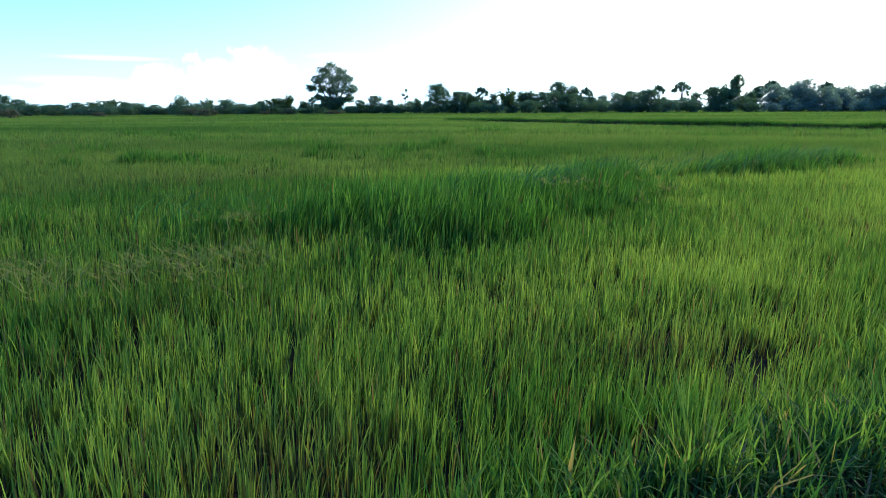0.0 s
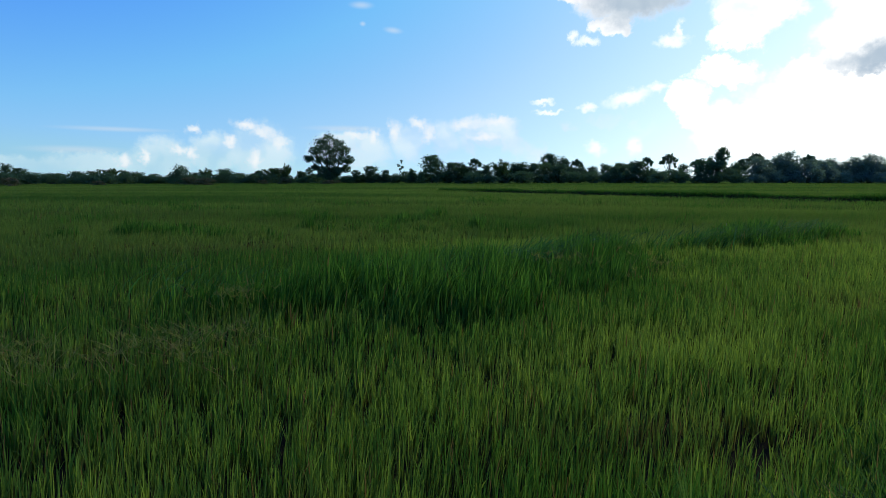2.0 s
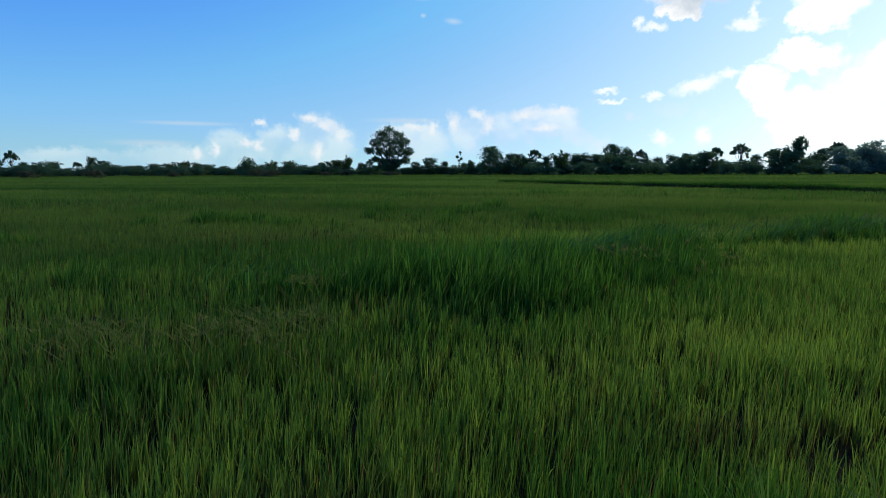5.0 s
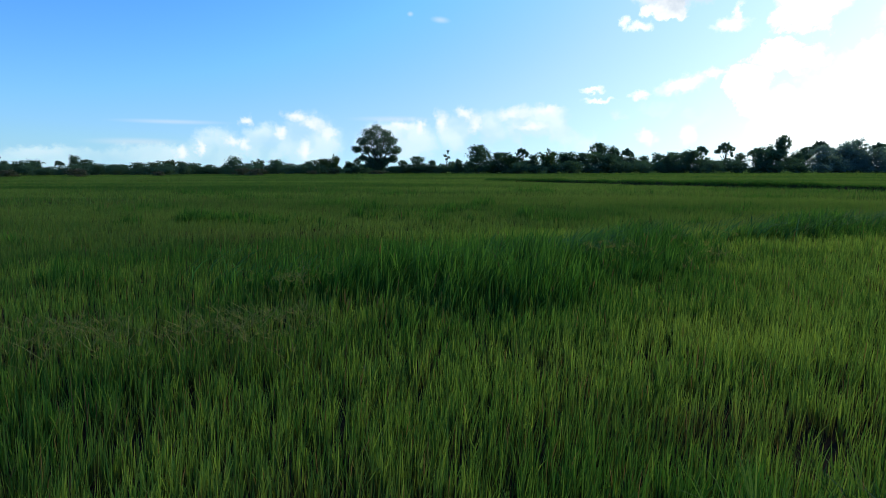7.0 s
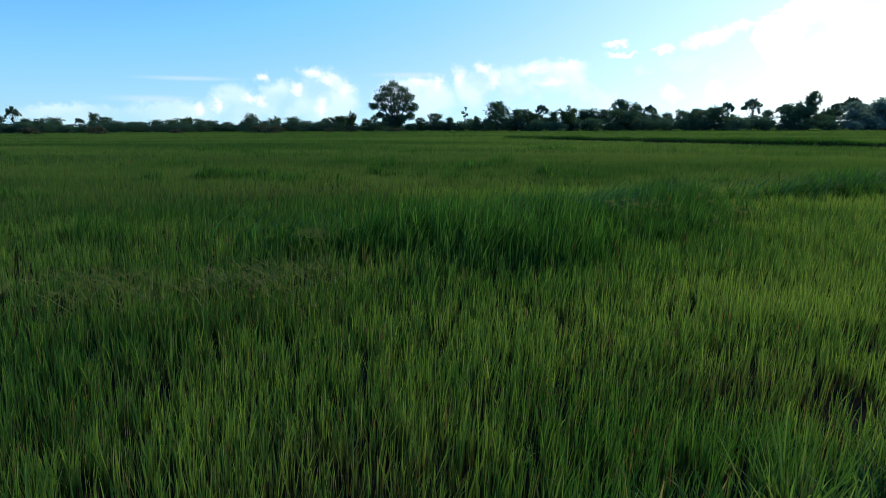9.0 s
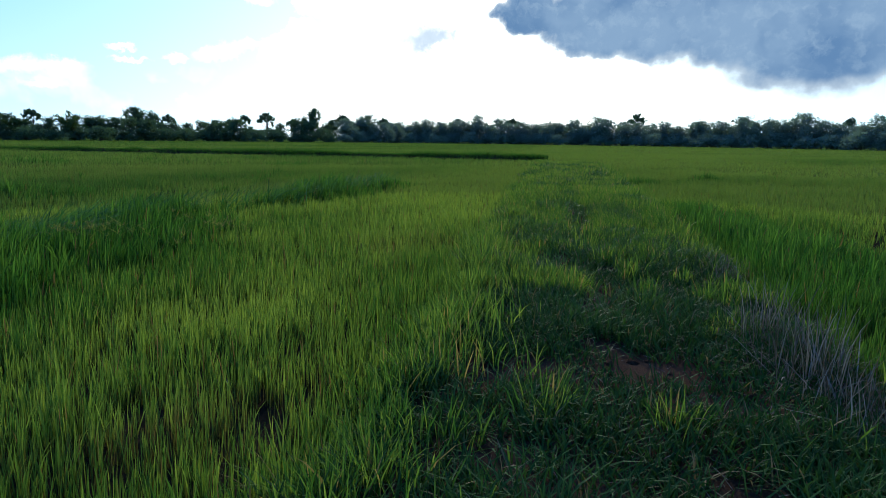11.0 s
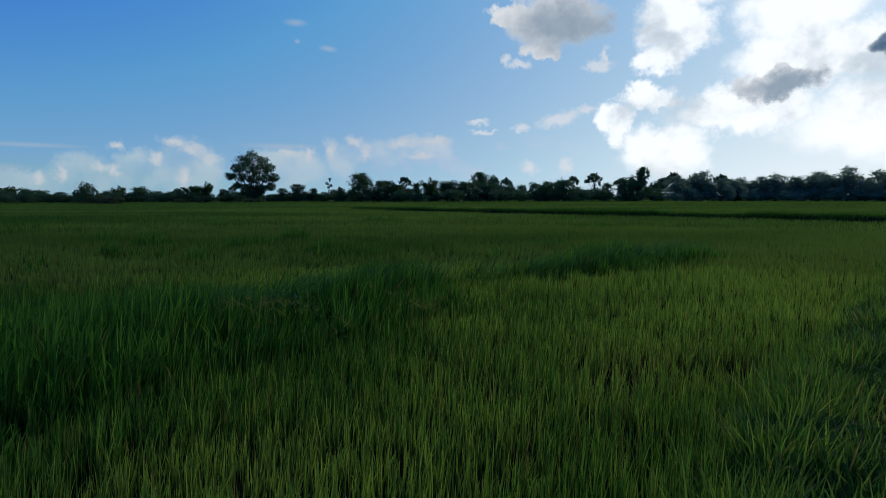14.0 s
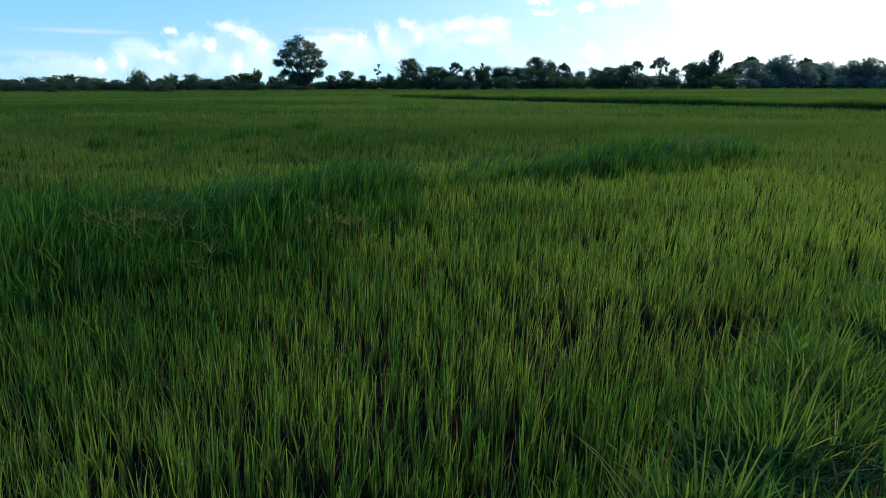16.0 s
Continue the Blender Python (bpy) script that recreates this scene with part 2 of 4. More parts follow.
def leaf_material(name, lush, pale, dry=(0.30, 0.22, 0.08), dry_share=0.04, through=0.4, rough=0.6, scale=0.6, spec=0.05, shaded_sheath=None, vary=0.8):
    """Leaf colour between lush and pale by the plant's own tone, with a leaf here and there gone dry; light passes
    through.
    shaded_sheath: the colour of the old sheaths round the stem's foot, darkened to paint in the shade there."""
    mat, g, bsdf, out = surface(name, rough, spec)
    tone = g.attribute("tone")
    each = g.add("ShaderNodeNewGeometry").outputs["Random Per Island"]
    place = g.add("ShaderNodeTexCoord").outputs["Object"]
    patch = g.noise(place, scale, 3.0)
    t = g.math("ADD", tone, g.math("MULTIPLY", g.math("SUBTRACT", each, 0.5), vary))
    t = g.math("ADD", t, g.math("MULTIPLY", g.math("SUBTRACT", patch, 0.5), 0.5), clamp=True)
    colour = g.mix(t, (*lush, 1), (*pale, 1))
    fine = g.noise(place, 55.0, 2.0)
    colour = g.mix(g.math("MULTIPLY", fine, 0.35), colour, (*[0.55 * c for c in lush], 1))
    gone = g.math("GREATER_THAN", g.math("FRACT", g.math("MULTIPLY", each, 37.7)), 1 - dry_share)
    colour = g.mix(gone, colour, (*dry, 1))
    # blade feet darkened: shade low in the growth painted over the old stems' colour
    if shaded_sheath:
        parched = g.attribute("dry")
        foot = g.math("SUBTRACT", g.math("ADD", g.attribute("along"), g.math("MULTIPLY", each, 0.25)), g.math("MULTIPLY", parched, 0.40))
        old = g.mix(parched, (*shaded_sheath, 1), (0.105, 0.072, 0.036, 1))
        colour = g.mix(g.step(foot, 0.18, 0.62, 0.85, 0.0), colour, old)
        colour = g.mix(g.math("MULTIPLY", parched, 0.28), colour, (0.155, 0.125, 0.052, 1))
    g.put(bsdf.inputs["Base Color"], colour)
    thin = g.add("ShaderNodeBsdfTranslucent")
    g.put(thin.inputs[0], g.mix(1.0, colour, (1.45, 1.50, 0.78, 1), "MULTIPLY"))
    both = g.add("ShaderNodeMixShader")
    both.inputs[0].default_value = through
    g.put(both.inputs[1], bsdf.outputs[0]), g.put(both.inputs[2], thin.outputs[0])
    g.put(out.inputs[0], both.outputs[0])
    return mat


RICE = leaf_material("rice_leaf", (0.036, 0.106, 0.019), (0.210, 0.290, 0.055), (0.15, 0.095, 0.045), 0.025, 0.48, vary=0.7, shaded_sheath=(0.042, 0.054, 0.019))
WEED = leaf_material("tall_weed_leaf", (0.024, 0.086, 0.015), (0.092, 0.195, 0.034), (0.12, 0.085, 0.04), 0.02, 0.46, 0.65, spec=0.03, shaded_sheath=(0.024, 0.052, 0.016))
# bluer than the upright weeds: the sky's sheen on bent leaves, put into the colour
LODGED = leaf_material("bent_weed_leaf_sheen", (0.020, 0.086, 0.026), (0.068, 0.180, 0.052), (0.12, 0.10, 0.05), 0.02, 0.40, 0.6, spec=0.05, vary=0.9)
TURF = leaf_material("dyke_grass_leaf", (0.017, 0.057, 0.017), (0.064, 0.138, 0.036), (0.17, 0.13, 0.07), 0.03, 0.2, 0.6, spec=0.05)
FIELD = leaf_material("field_leaf", (0.032, 0.095, 0.019), (0.150, 0.212, 0.046), (0.13, 0.09, 0.04), 0.02, 0.42, vary=0.14, shaded_sheath=(0.050, 0.066, 0.022))
TUFT = leaf_material("tuft_leaf", (0.036, 0.105, 0.022), (0.195, 0.270, 0.052), (0.24, 0.18, 0.07), 0.05, 0.46)
SEDGE = leaf_material("sedge_head", (0.120, 0.145, 0.035), (0.240, 0.230, 0.075), (0.20, 0.14, 0.06), 0.15, 0.40, 0.8, spec=0.02)
STRAW = leaf_material("dry_straw", (0.105, 0.086, 0.072), (0.27, 0.235, 0.205), (0.08, 0.060, 0.045), 0.2, 0.12, 0.8, spec=0.05)
# distance haze put into the leaf colour: a touch here
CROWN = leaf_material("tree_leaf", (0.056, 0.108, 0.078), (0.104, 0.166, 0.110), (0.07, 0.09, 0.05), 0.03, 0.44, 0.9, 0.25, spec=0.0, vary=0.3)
# paled and blued well beyond leaf green, to paint the haze of distance
HAZED_WOODS = leaf_material("hazed_far_wood_leaf", (0.140, 0.202, 0.198), (0.185, 0.255, 0.242), (0.12, 0.15, 0.12), 0.01, 0.45, 0.9, 0.15, spec=0.0, vary=0.3)
BAMBOO = leaf_material("bamboo_leaf", (0.040, 0.085, 0.026), (0.095, 0.150, 0.048), (0.14, 0.12, 0.06), 0.06, 0.25, 0.5, 0.25, vary=0.3)
SCRUB = leaf_material("scrub_leaf", (0.055, 0.075, 0.035), (0.110, 0.115, 0.065), (0.15, 0.12, 0.09), 0.25, 0.2, 0.6, 0.5)


def bark_material():
    mat, g, bsdf, _ = surface("bark", 0.9, 0.15)
    place = g.add("ShaderNodeTexCoord").outputs["Object"]
    n = g.noise(place, 3.0, 6.0, 0.65)
    g.put(bsdf.inputs["Base Color"], g.mix(n, (0.028, 0.023, 0.018, 1), (0.085, 0.072, 0.058, 1)))
    bump(g, bsdf, n, 0.6, 0.05)
    return mat


def ground_material():
    """Wet mud in the paddy, trodden reddish soil on the dyke, green growth in the distance."""
    mat, g, bsdf, _ = surface("field_soil", 0.9, 0.0)
    place = g.add("ShaderNodeTexCoord").outputs["Object"]
    dyke = g.attribute("dyke")
    far = g.attribute("far")
    broad, fine, grit = g.noise(place, 0.8, 5.0, 0.6), g.noise(place, 9.0, 6.0, 0.65), g.noise(place, 70.0, 3.0, 0.6)
    mud = g.mix(fine, (0.012, 0.009, 0.006, 1), (0.034, 0.026, 0.016, 1))
    soil = g.mix(fine, (0.024, 0.014, 0.009, 1), (0.066, 0.038, 0.024, 1))
    soil = g.mix(g.math("MULTIPLY", g.step(grit, 0.55, 0.8), 0.6), soil, (0.095, 0.062, 0.044, 1))
    soil = g.mix(g.step(broad, 0.42, 0.62, 0.0, 0.6), soil, (0.056, 0.037, 0.026, 1))
    green = g.mix(g.noise(place, 0.05, 6.0, 0.6), (0.060, 0.120, 0.018, 1), (0.150, 0.200, 0.035, 1))
    colour = g.mix(dyke, mud, soil)
    colour = g.mix(far, colour, green)
    g.put(bsdf.inputs["Base Color"], colour)
    g.put(bsdf.inputs["Roughness"], g.mix(dyke, (0.7, 0.7, 0.7, 1), (0.95, 0.95, 0.95, 1)))
    bump(g, bsdf, g.math("ADD", fine, g.math("MULTIPLY", grit, 0.35)), 0.7, 0.03)
    return mat


def water_material():
    mat, g, bsdf, _ = surface("paddy_water", 0.06, 0.5)
    place = g.add("ShaderNodeTexCoord").outputs["Object"]
    murk = g.noise(place, 2.0, 4.0)
    g.put(bsdf.inputs["Base Color"], g.mix(murk, (0.020, 0.016, 0.010, 1), (0.045, 0.036, 0.022, 1)))
    bsdf.inputs["IOR"].default_value = 1.33
    bump(g, bsdf, g.noise(place, 18.0, 3.0), 0.12, 0.01)
    return mat


BARK, SOIL, WATER = bark_material(), ground_material(), water_material()

# ---------------------------------------------------------------- the lie of the land
rng = np.random.default_rng(7)
ALONG, ACROSS = (0.765, 0.644), (0.644, -0.765)  # along the dyke, and across it to its right
MUD, WET = -0.15, -0.172  # the paddy's bed and its water
LATTICE = np.random.default_rng(3).random((64, 256, 256))


def grain(x, y, size, seed):
    """Smooth noise from 0 to 1 on the plan, with lumps of that size."""
    u, v = np.asarray(x) / size, np.asarray(y) / size
    iu, iv = np.floor(u).astype(int), np.floor(v).astype(int)
    fu, fv = u - iu, v - iv
    fu, fv = fu * fu * (3 - 2 * fu), fv * fv * (3 - 2 * fv)
    a = LATTICE[seed % 64]
    i0, i1, j0, j1 = iu % 256, (iu + 1) % 256, iv % 256, (iv + 1) % 256
    return (a[i0, j0] * (1 - fu) + a[i1, j0] * fu) * (1 - fv) + (a[i0, j1] * (1 - fu) + a[i1, j1] * fu) * fv


def rise(x, lo, hi):
    t = np.clip((np.asarray(x, float) - lo) / (hi - lo), 0, 1)
    return t * t * (3 - 2 * t)


def plan(x, y):
    """Metres along the dyke and across it."""
    return ALONG[0] * x + ALONG[1] * y, ACROSS[0] * x + ACROSS[1] * y


def left_edge(s):
    return -0.66 - 0.66 * (1 - rise(s, 0.8, 4.0)) - 0.12 * rise(s, 5.5, 8.0) - 0.2 * rise(s, 11, 30)


def right_edge(s):
    return 2.35 + 0.02 * np.clip(s, 0, 60)


def dyke_share(x, y):
    """1 on the dyke's crown, 0 in the paddies beside it."""
    s, d = plan(x, y)
    wob = 0.25 * (grain(x, y, 0.7, 5) - 0.5)
    return rise(d + wob, left_edge(s) - 0.22, left_edge(s) + 0.22) * (1 - rise(d + wob, right_edge(s) - 0.2, right_edge(s) + 0.25)) * (1 - rise(s, 28, 50))


def land(x, y):
    """The height of the bare ground."""
    r = np.hypot(x, y)
    z = MUD + 0.05 * (grain(x, y, 0.6, 1) - 0.5) + 0.03 * (grain(x, y, 0.23, 2) - 0.5)
    k = dyke_share(x, y)
    s, d = plan(x, y)
    worn = 0.05 * np.exp(-(((d - 1.0) / 0.35) ** 2))
    top = 0.03 * (grain(x, y, 1.1, 8) - 0.5) + 0.03 * (grain(x, y, 0.35, 9) - 0.5) - worn
    z = z * (1 - k) + top * k
    return z - 0.34 * rise(r, 60, 230)


HUMP = [(-9.0, 8.2), (-4.8, 7.4), (-2.6, 7.2), (-0.4, 7.6), (1.5, 9.3), (3.5, 11.8), (5.0, 12.8), (6.6, 13.7), (9.2, 15.4), (11.6, 16.2), (14.5, 17.0)]
HALF = [0.5, 0.9, 1.5, 2.5, 2.4, 1.5, 1.0, 1.5, 1.8, 1.4, 0.6]
CREST = [0.1, 0.35, 0.55, 0.95, 1.0, 0.8, 0.65, 0.95, 1.05, 0.9, 0.3]


def tall_share(x, y):
    """Where the darker, taller weeds stand among the rice."""
    best = np.full(np.shape(x), -9.0)
    for (ax, ay), (bx, by), ha, hb, ka, kb in zip(HUMP, HUMP[1:], HALF, HALF[1:], CREST, CREST[1:]):
        t = np.clip(((x - ax) * (bx - ax) + (y - ay) * (by - ay)) / ((bx - ax) ** 2 + (by - ay) ** 2), 0, 1)
        best = np.maximum(best, ka + t * (kb - ka) - np.hypot(x - ax - t * (bx - ax), y - ay - t * (by - ay)) / (ha + t * (hb - ha)))
    best = np.maximum(best, 0.36 - np.hypot((x - 1.0) / 1.1, (y - 2.45) / 0.75))
    u, v = 0.9 * x - 0.43 * y, 0.43 * x + 0.9 * y
    drift = 0.65 * grain(u, v * 2.4, 3.6, 17) + 0.35 * grain(u, v * 1.8, 1.2, 18)
    away = rise(np.hypot(x - 1, y), 12, 16) * rise(-ACROSS[0] * x - ACROSS[1] * y, 6, 9)
    best = np.maximum(best, np.minimum(5.0 * (drift - 0.70), 0.12) * away - 9 * (1 - away))
    s, d = plan(x, y)
    best = np.maximum(best, 0.60 - np.abs(d - 3.3) / 2.2 - 2 * rise(s, 12, 24))
    for px, py, wide, deep in ((29.4, 11.2, 1.3, 0.6), (32.5, 8.4, 1.6, 0.6), (25.0, 12.5, 3.0, 1.1), (15.6, 9.9, 1.2, 0.7), (20.5, 12.6, 1.2, 0.6)):
        best = np.maximum(best, 0.8 - np.hypot((x - px) / wide, (y - py) / deep))
    best = best + 0.9 * (grain(x, y, 1.5, 11) - 0.5) + 0.4 * (grain(x, y, 0.45, 12) - 0.5)
    return rise(best, -0.10, 0.95)


PATCHES = [  # x, y, half width, half depth, paleness, dryness
    (-4.4, 9.4, 3.4, 1.6, -0.40, 0), (-1.4, 11.6, 3.2, 2.0, -0.75, 0), (2.0, 15.5, 4.0, 2.4, -0.45, 0), (3.5, 20.0, 2.6, 1.6, -0.45, 0), (5.4, 10.3, 1.1, 0.6, -0.30, 0),
    (-5.2, 13.6, 4.6, 1.3, 0.15, 0.5), (-11.5, 27.0, 13, 2.6, 0.30, 0.2), (5.0, 31.0, 9, 5.5, 0.30, 0.25), (4.7, 8.3, 1.6, 1.2, 0.25, 0), (-26, 46, 16, 5, -0.35, 0),
    (-0.7, 2.45, 0.8, 0.45, 0.05, 0.6), (1.5, 3.4, 0.8, 0.5, 0.1, 0.55), (-2.6, 4.9, 1.6, 1.2, -0.50, 0.25), (-4.0, 6.2, 1.5, 1.0, -0.40, 0), (5.3, 6.9, 1.0, 0.6, 0.20, 0.35), (1.3, 4.7, 1.6, 0.9, 0.25, 0.1),
    (3.6, 6.1, 1.6, 1.0, 0.30, 0), (-1.9, 2.7, 0.9, 0.6, 0.2, 0), (3.2, 5.3, 1.5, 0.8, 0.30, 0), (0.8, 2.45, 0.9, 0.7, -0.80, 0), (6.8, 6.8, 1.3, 0.9, -0.35, 0), (6.2, 7.6, 0.9, 0.6, 0.0, 0.3),
]


def patches(x, y):
    """How much paler and how much drier the named spots are."""
    pale, dry = np.zeros(np.shape(x)), np.zeros(np.shape(x))
    x, y = x + 1.2 * (grain(x, y, 1.4, 24) - 0.5), y + 0.9 * (grain(x, y, 1.1, 25) - 0.5)
    for px, py, wide, deep, up, brown in PATCHES:
        k = np.exp(-(((x - px) / wide) ** 2) - ((y - py) / deep) ** 2)
        pale, dry = pale + up * k, np.maximum(dry, brown * k)
    return pale, dry


def lush_share(x, y):
    """Broad waves of stronger growth over the whole field, drawn out sideways with distance."""
    a = grain(x * 0.5 + y * 0.22, y * 0.9 - x * 0.12, 3.2, 14)
    b = grain(x * 0.3 + y * 0.1, y, 7.0, 15)
    e = grain(x * 0.16 + 7, y + 0.08 * x, 3.4, 19)
    c = grain(x, y, 0.9, 16)
    far = rise(np.hypot(x, y), 9, 20)
    return np.clip(0.5 + 1.5 * (0.40 * a * (1 - 0.6 * far) + 0.35 * b * (1 - 0.4 * far) + 0.38 * e * far + 0.2 * c * (1 - 0.5 * far) + 0.05 * (1 - far) - 0.49), 0, 1)


def fan(x, y, lo=-56, hi=88):
    """Whether a place lies in the sweep that the walk looks over."""
    ok = np.zeros(np.shape(x), bool)
    for ex, ey in ((-0.2, -0.6), (2.0, 1.0), (4.2, 2.8)):
        a = np.degrees(np.arctan2(x - ex, y - ey))
        ok |= (a > lo) & (a < hi)
    return ok


def off_walk(x, y):
    """Metres from the trodden line."""
    t = np.clip((x * 4.3 + y * 3.5) / (4.3**2 + 3.5**2), 0, 1)
    return np.hypot(x - 4.3 * t, y - 3.5 * t)


STRAW_SPOTS = [(5.66, 2.12, 1.0, 1.0), (5.36, 1.82, 1.0, 0.95), (5.06, 1.50, 1.05, 1.0), (4.80, 1.20, 1.0, 0.9), (4.58, 0.92, 1.0, 0.8), (7.40, 3.32, 1.1, 0.5), (7.85, 3.62, 1.0, 0.45), (9.15, 4.85, 0.8, 0.5)]  # x, y, size, height


def by_straw(x, y):
    """Whether dead straw smothers the ground there."""
    near = np.zeros(np.shape(x), bool)
    for sx, sy, size, _ in STRAW_SPOTS:
        near |= np.hypot(x - sx, y - sy) < 0.34 * size
    return near


def mesh_object(name, verts, tris, material, parent=None, tone=None, smooth=False, extra=()):
    mesh = bpy.data.meshes.new(name)
    verts, tris = np.asarray(verts, np.float32), np.asarray(tris, np.int32)
    mesh.vertices.add(len(verts)), mesh.loops.add(tris.size), mesh.polygons.add(len(tris))
    mesh.vertices.foreach_set("co", verts.ravel())
    mesh.loops.foreach_set("vertex_index", tris.ravel())
    mesh.polygons.foreach_set("loop_start", np.arange(0, tris.size, tris.shape[1], dtype=np.int32))
    mesh.polygons.foreach_set("use_smooth", np.full(len(tris), smooth))
    mesh.update(calc_edges=True)
    for key, values in (("tone", tone), *extra):
        if values is not None:
            mesh.attributes.new(key, "FLOAT", "POINT").data.foreach_set("value", np.asarray(values, np.float32))
    mesh.materials.append(material)
    ob = new(name, mesh)
    if parent is not None:
        ob.parent = parent
    return ob


def blades(base, height, width, lean, droop, tone, cuts=(0.0, 0.45, 0.78), turn=None, dry=None):
    """Grass blades as tapered, bending strips: vertices, triangles and tones. cuts: where a strip is bent; each ends in a point."""
    n = len(base)
    turn = rng.random(n) * 2 * np.pi if turn is None else turn
    face = turn + np.pi / 2 + rng.normal(0, 0.7, n)
    out = np.stack([np.cos(turn), np.sin(turn), np.zeros(n)], 1)
    side = np.stack([np.cos(face), np.sin(face), np.zeros(n)], 1) * (width / 2)[:, None]
    rows = []
    for q in (*cuts, 1.0):
        far = lean * q + droop * q**2.4
        up = q * np.sqrt(np.maximum(1 - lean**2 * 0.6, 0.1)) - 0.55 * droop * q**3
        mid = base + out * (far * height)[:, None]
        mid[:, 2] += up * height
        if q < 1:
            w = 0.75 if q == 0 else (1 - q) ** 0.55 + 0.12
            rows += [mid - side * w, mid + side * w]
        else:
            rows.append(mid)
    k = len(rows)
    verts = np.stack(rows, 1).reshape(-1, 3)
    one = []
    for i in range(len(cuts) - 1):
        a = 2 * i
        one += [(a, a + 1, a + 3), (a, a + 3, a + 2)]
    one.append((k - 3, k - 2, k - 1))
    tris = (np.array(one)[None] + (np.arange(n) * k)[:, None, None]).reshape(-1, 3)
    dry = np.zeros(n) if dry is None else dry
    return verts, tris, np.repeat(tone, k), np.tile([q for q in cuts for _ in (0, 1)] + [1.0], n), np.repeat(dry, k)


def joined(sets):
    verts, tris, tones, along, dry, at = [], [], [], [], [], 0
    for v, f, t, q, w in sets:
        verts.append(v), tris.append(f + at), tones.append(t), along.append(q), dry.append(w)
        at += len(v)
    return [np.concatenate(a) for a in (verts, tris, tones, along, dry)]


def growth(name, made, material):
    """One mesh of blades."""
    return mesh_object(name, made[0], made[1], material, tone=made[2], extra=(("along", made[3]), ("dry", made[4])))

# ---------------------------------------------------------------- ground and water


def build_ground():
    steps = np.linspace(-1, 1, 251)
    xs = np.sinh(steps * 6.4) * 2600 / math.sinh(6.4) + 3.0
    ys = np.sinh(steps * 6.4) * 2600 / math.sinh(6.4) + 3.0
    x, y = [a.ravel() for a in np.meshgrid(xs, ys, indexing="ij")]
    verts = np.stack([x, y, land(x, y)], 1)
    n = len(steps)
    i, j = [a.ravel() for a in np.meshgrid(np.arange(n - 1), np.arange(n - 1), indexing="ij")]
    a = i * n + j
    quads = np.stack([a, a + n, a + n + 1, a + 1], 1)
    far = np.maximum(rise(off_walk(x, y), 16, 45), 0.12 * (1 - dyke_share(x, y)) * ~fan(x, y))
    ob = mesh_object("ground", verts, quads, SOIL, smooth=True, extra=(("dyke", dyke_share(x, y)), ("far", far)))
    tagged(ob, "muddy paddy bed with a trodden reddish soil dyke", "ground", kind="structure")


def build_water():
    """Shallow water between the rice stems, on the paddy's side of the dyke, level, with the mud's lumps standing out of it."""
    xs, ys = np.arange(-6, 14, 0.5), np.arange(0, 16, 0.5)
    x, y = [a.ravel() for a in np.meshgrid(xs, ys, indexing="ij")]
    s, d = plan(x, y)
    ok = d < left_edge(s) + 0.3
    verts = np.stack([x, y, np.full_like(x, WET)], 1)
    n = len(ys)
    i, j = [a.ravel() for a in np.meshgrid(np.arange(len(xs) - 1), np.arange(n - 1), indexing="ij")]
    a = i * n + j
    a = a[ok[a]]
    ob = mesh_object("paddy_water", verts, np.stack([a, a + n, a + n + 1, a + 1], 1), WATER, smooth=True)
    tagged(ob, "shallow muddy water standing between rice stems", "water", kind="structure")


build_ground()
build_water()

# ---------------------------------------------------------------- the crop


def scatter(reach, lo, hi, per_m2, behind=False):
    """Random places whose distance from the trodden line lies between lo and hi, in the sweep that is looked over, or behind it."""
    x0, x1, y0, y1 = -0.2 - reach, 4.5 + reach, -3.0 - (1.0 if behind else 0.35) * reach, 3.7 + reach
    n = int((x1 - x0) * (y1 - y0) * per_m2)
    x, y = rng.uniform(x0, x1, n), rng.uniform(y0, y1, n)
    r = off_walk(x, y)
    ok = (r >= lo) & (r < hi) & (fan(x, y) != behind)
    return x[ok], y[ok]


def in_field(x, y):
    """Where rice is sown: not on the dyke, thinning over a hand's width at its edges."""
    k = dyke_share(x, y)
    s, d = plan(x, y)
    bank = np.abs(s - 48.6 - 0.8 * (grain(x, y, 6, 21) - 0.5)) < 0.8
    return (k < rng.random(len(x)) * 0.5 + 0.08) & ~(bank & (d < 1)) & ~by_straw(x, y)


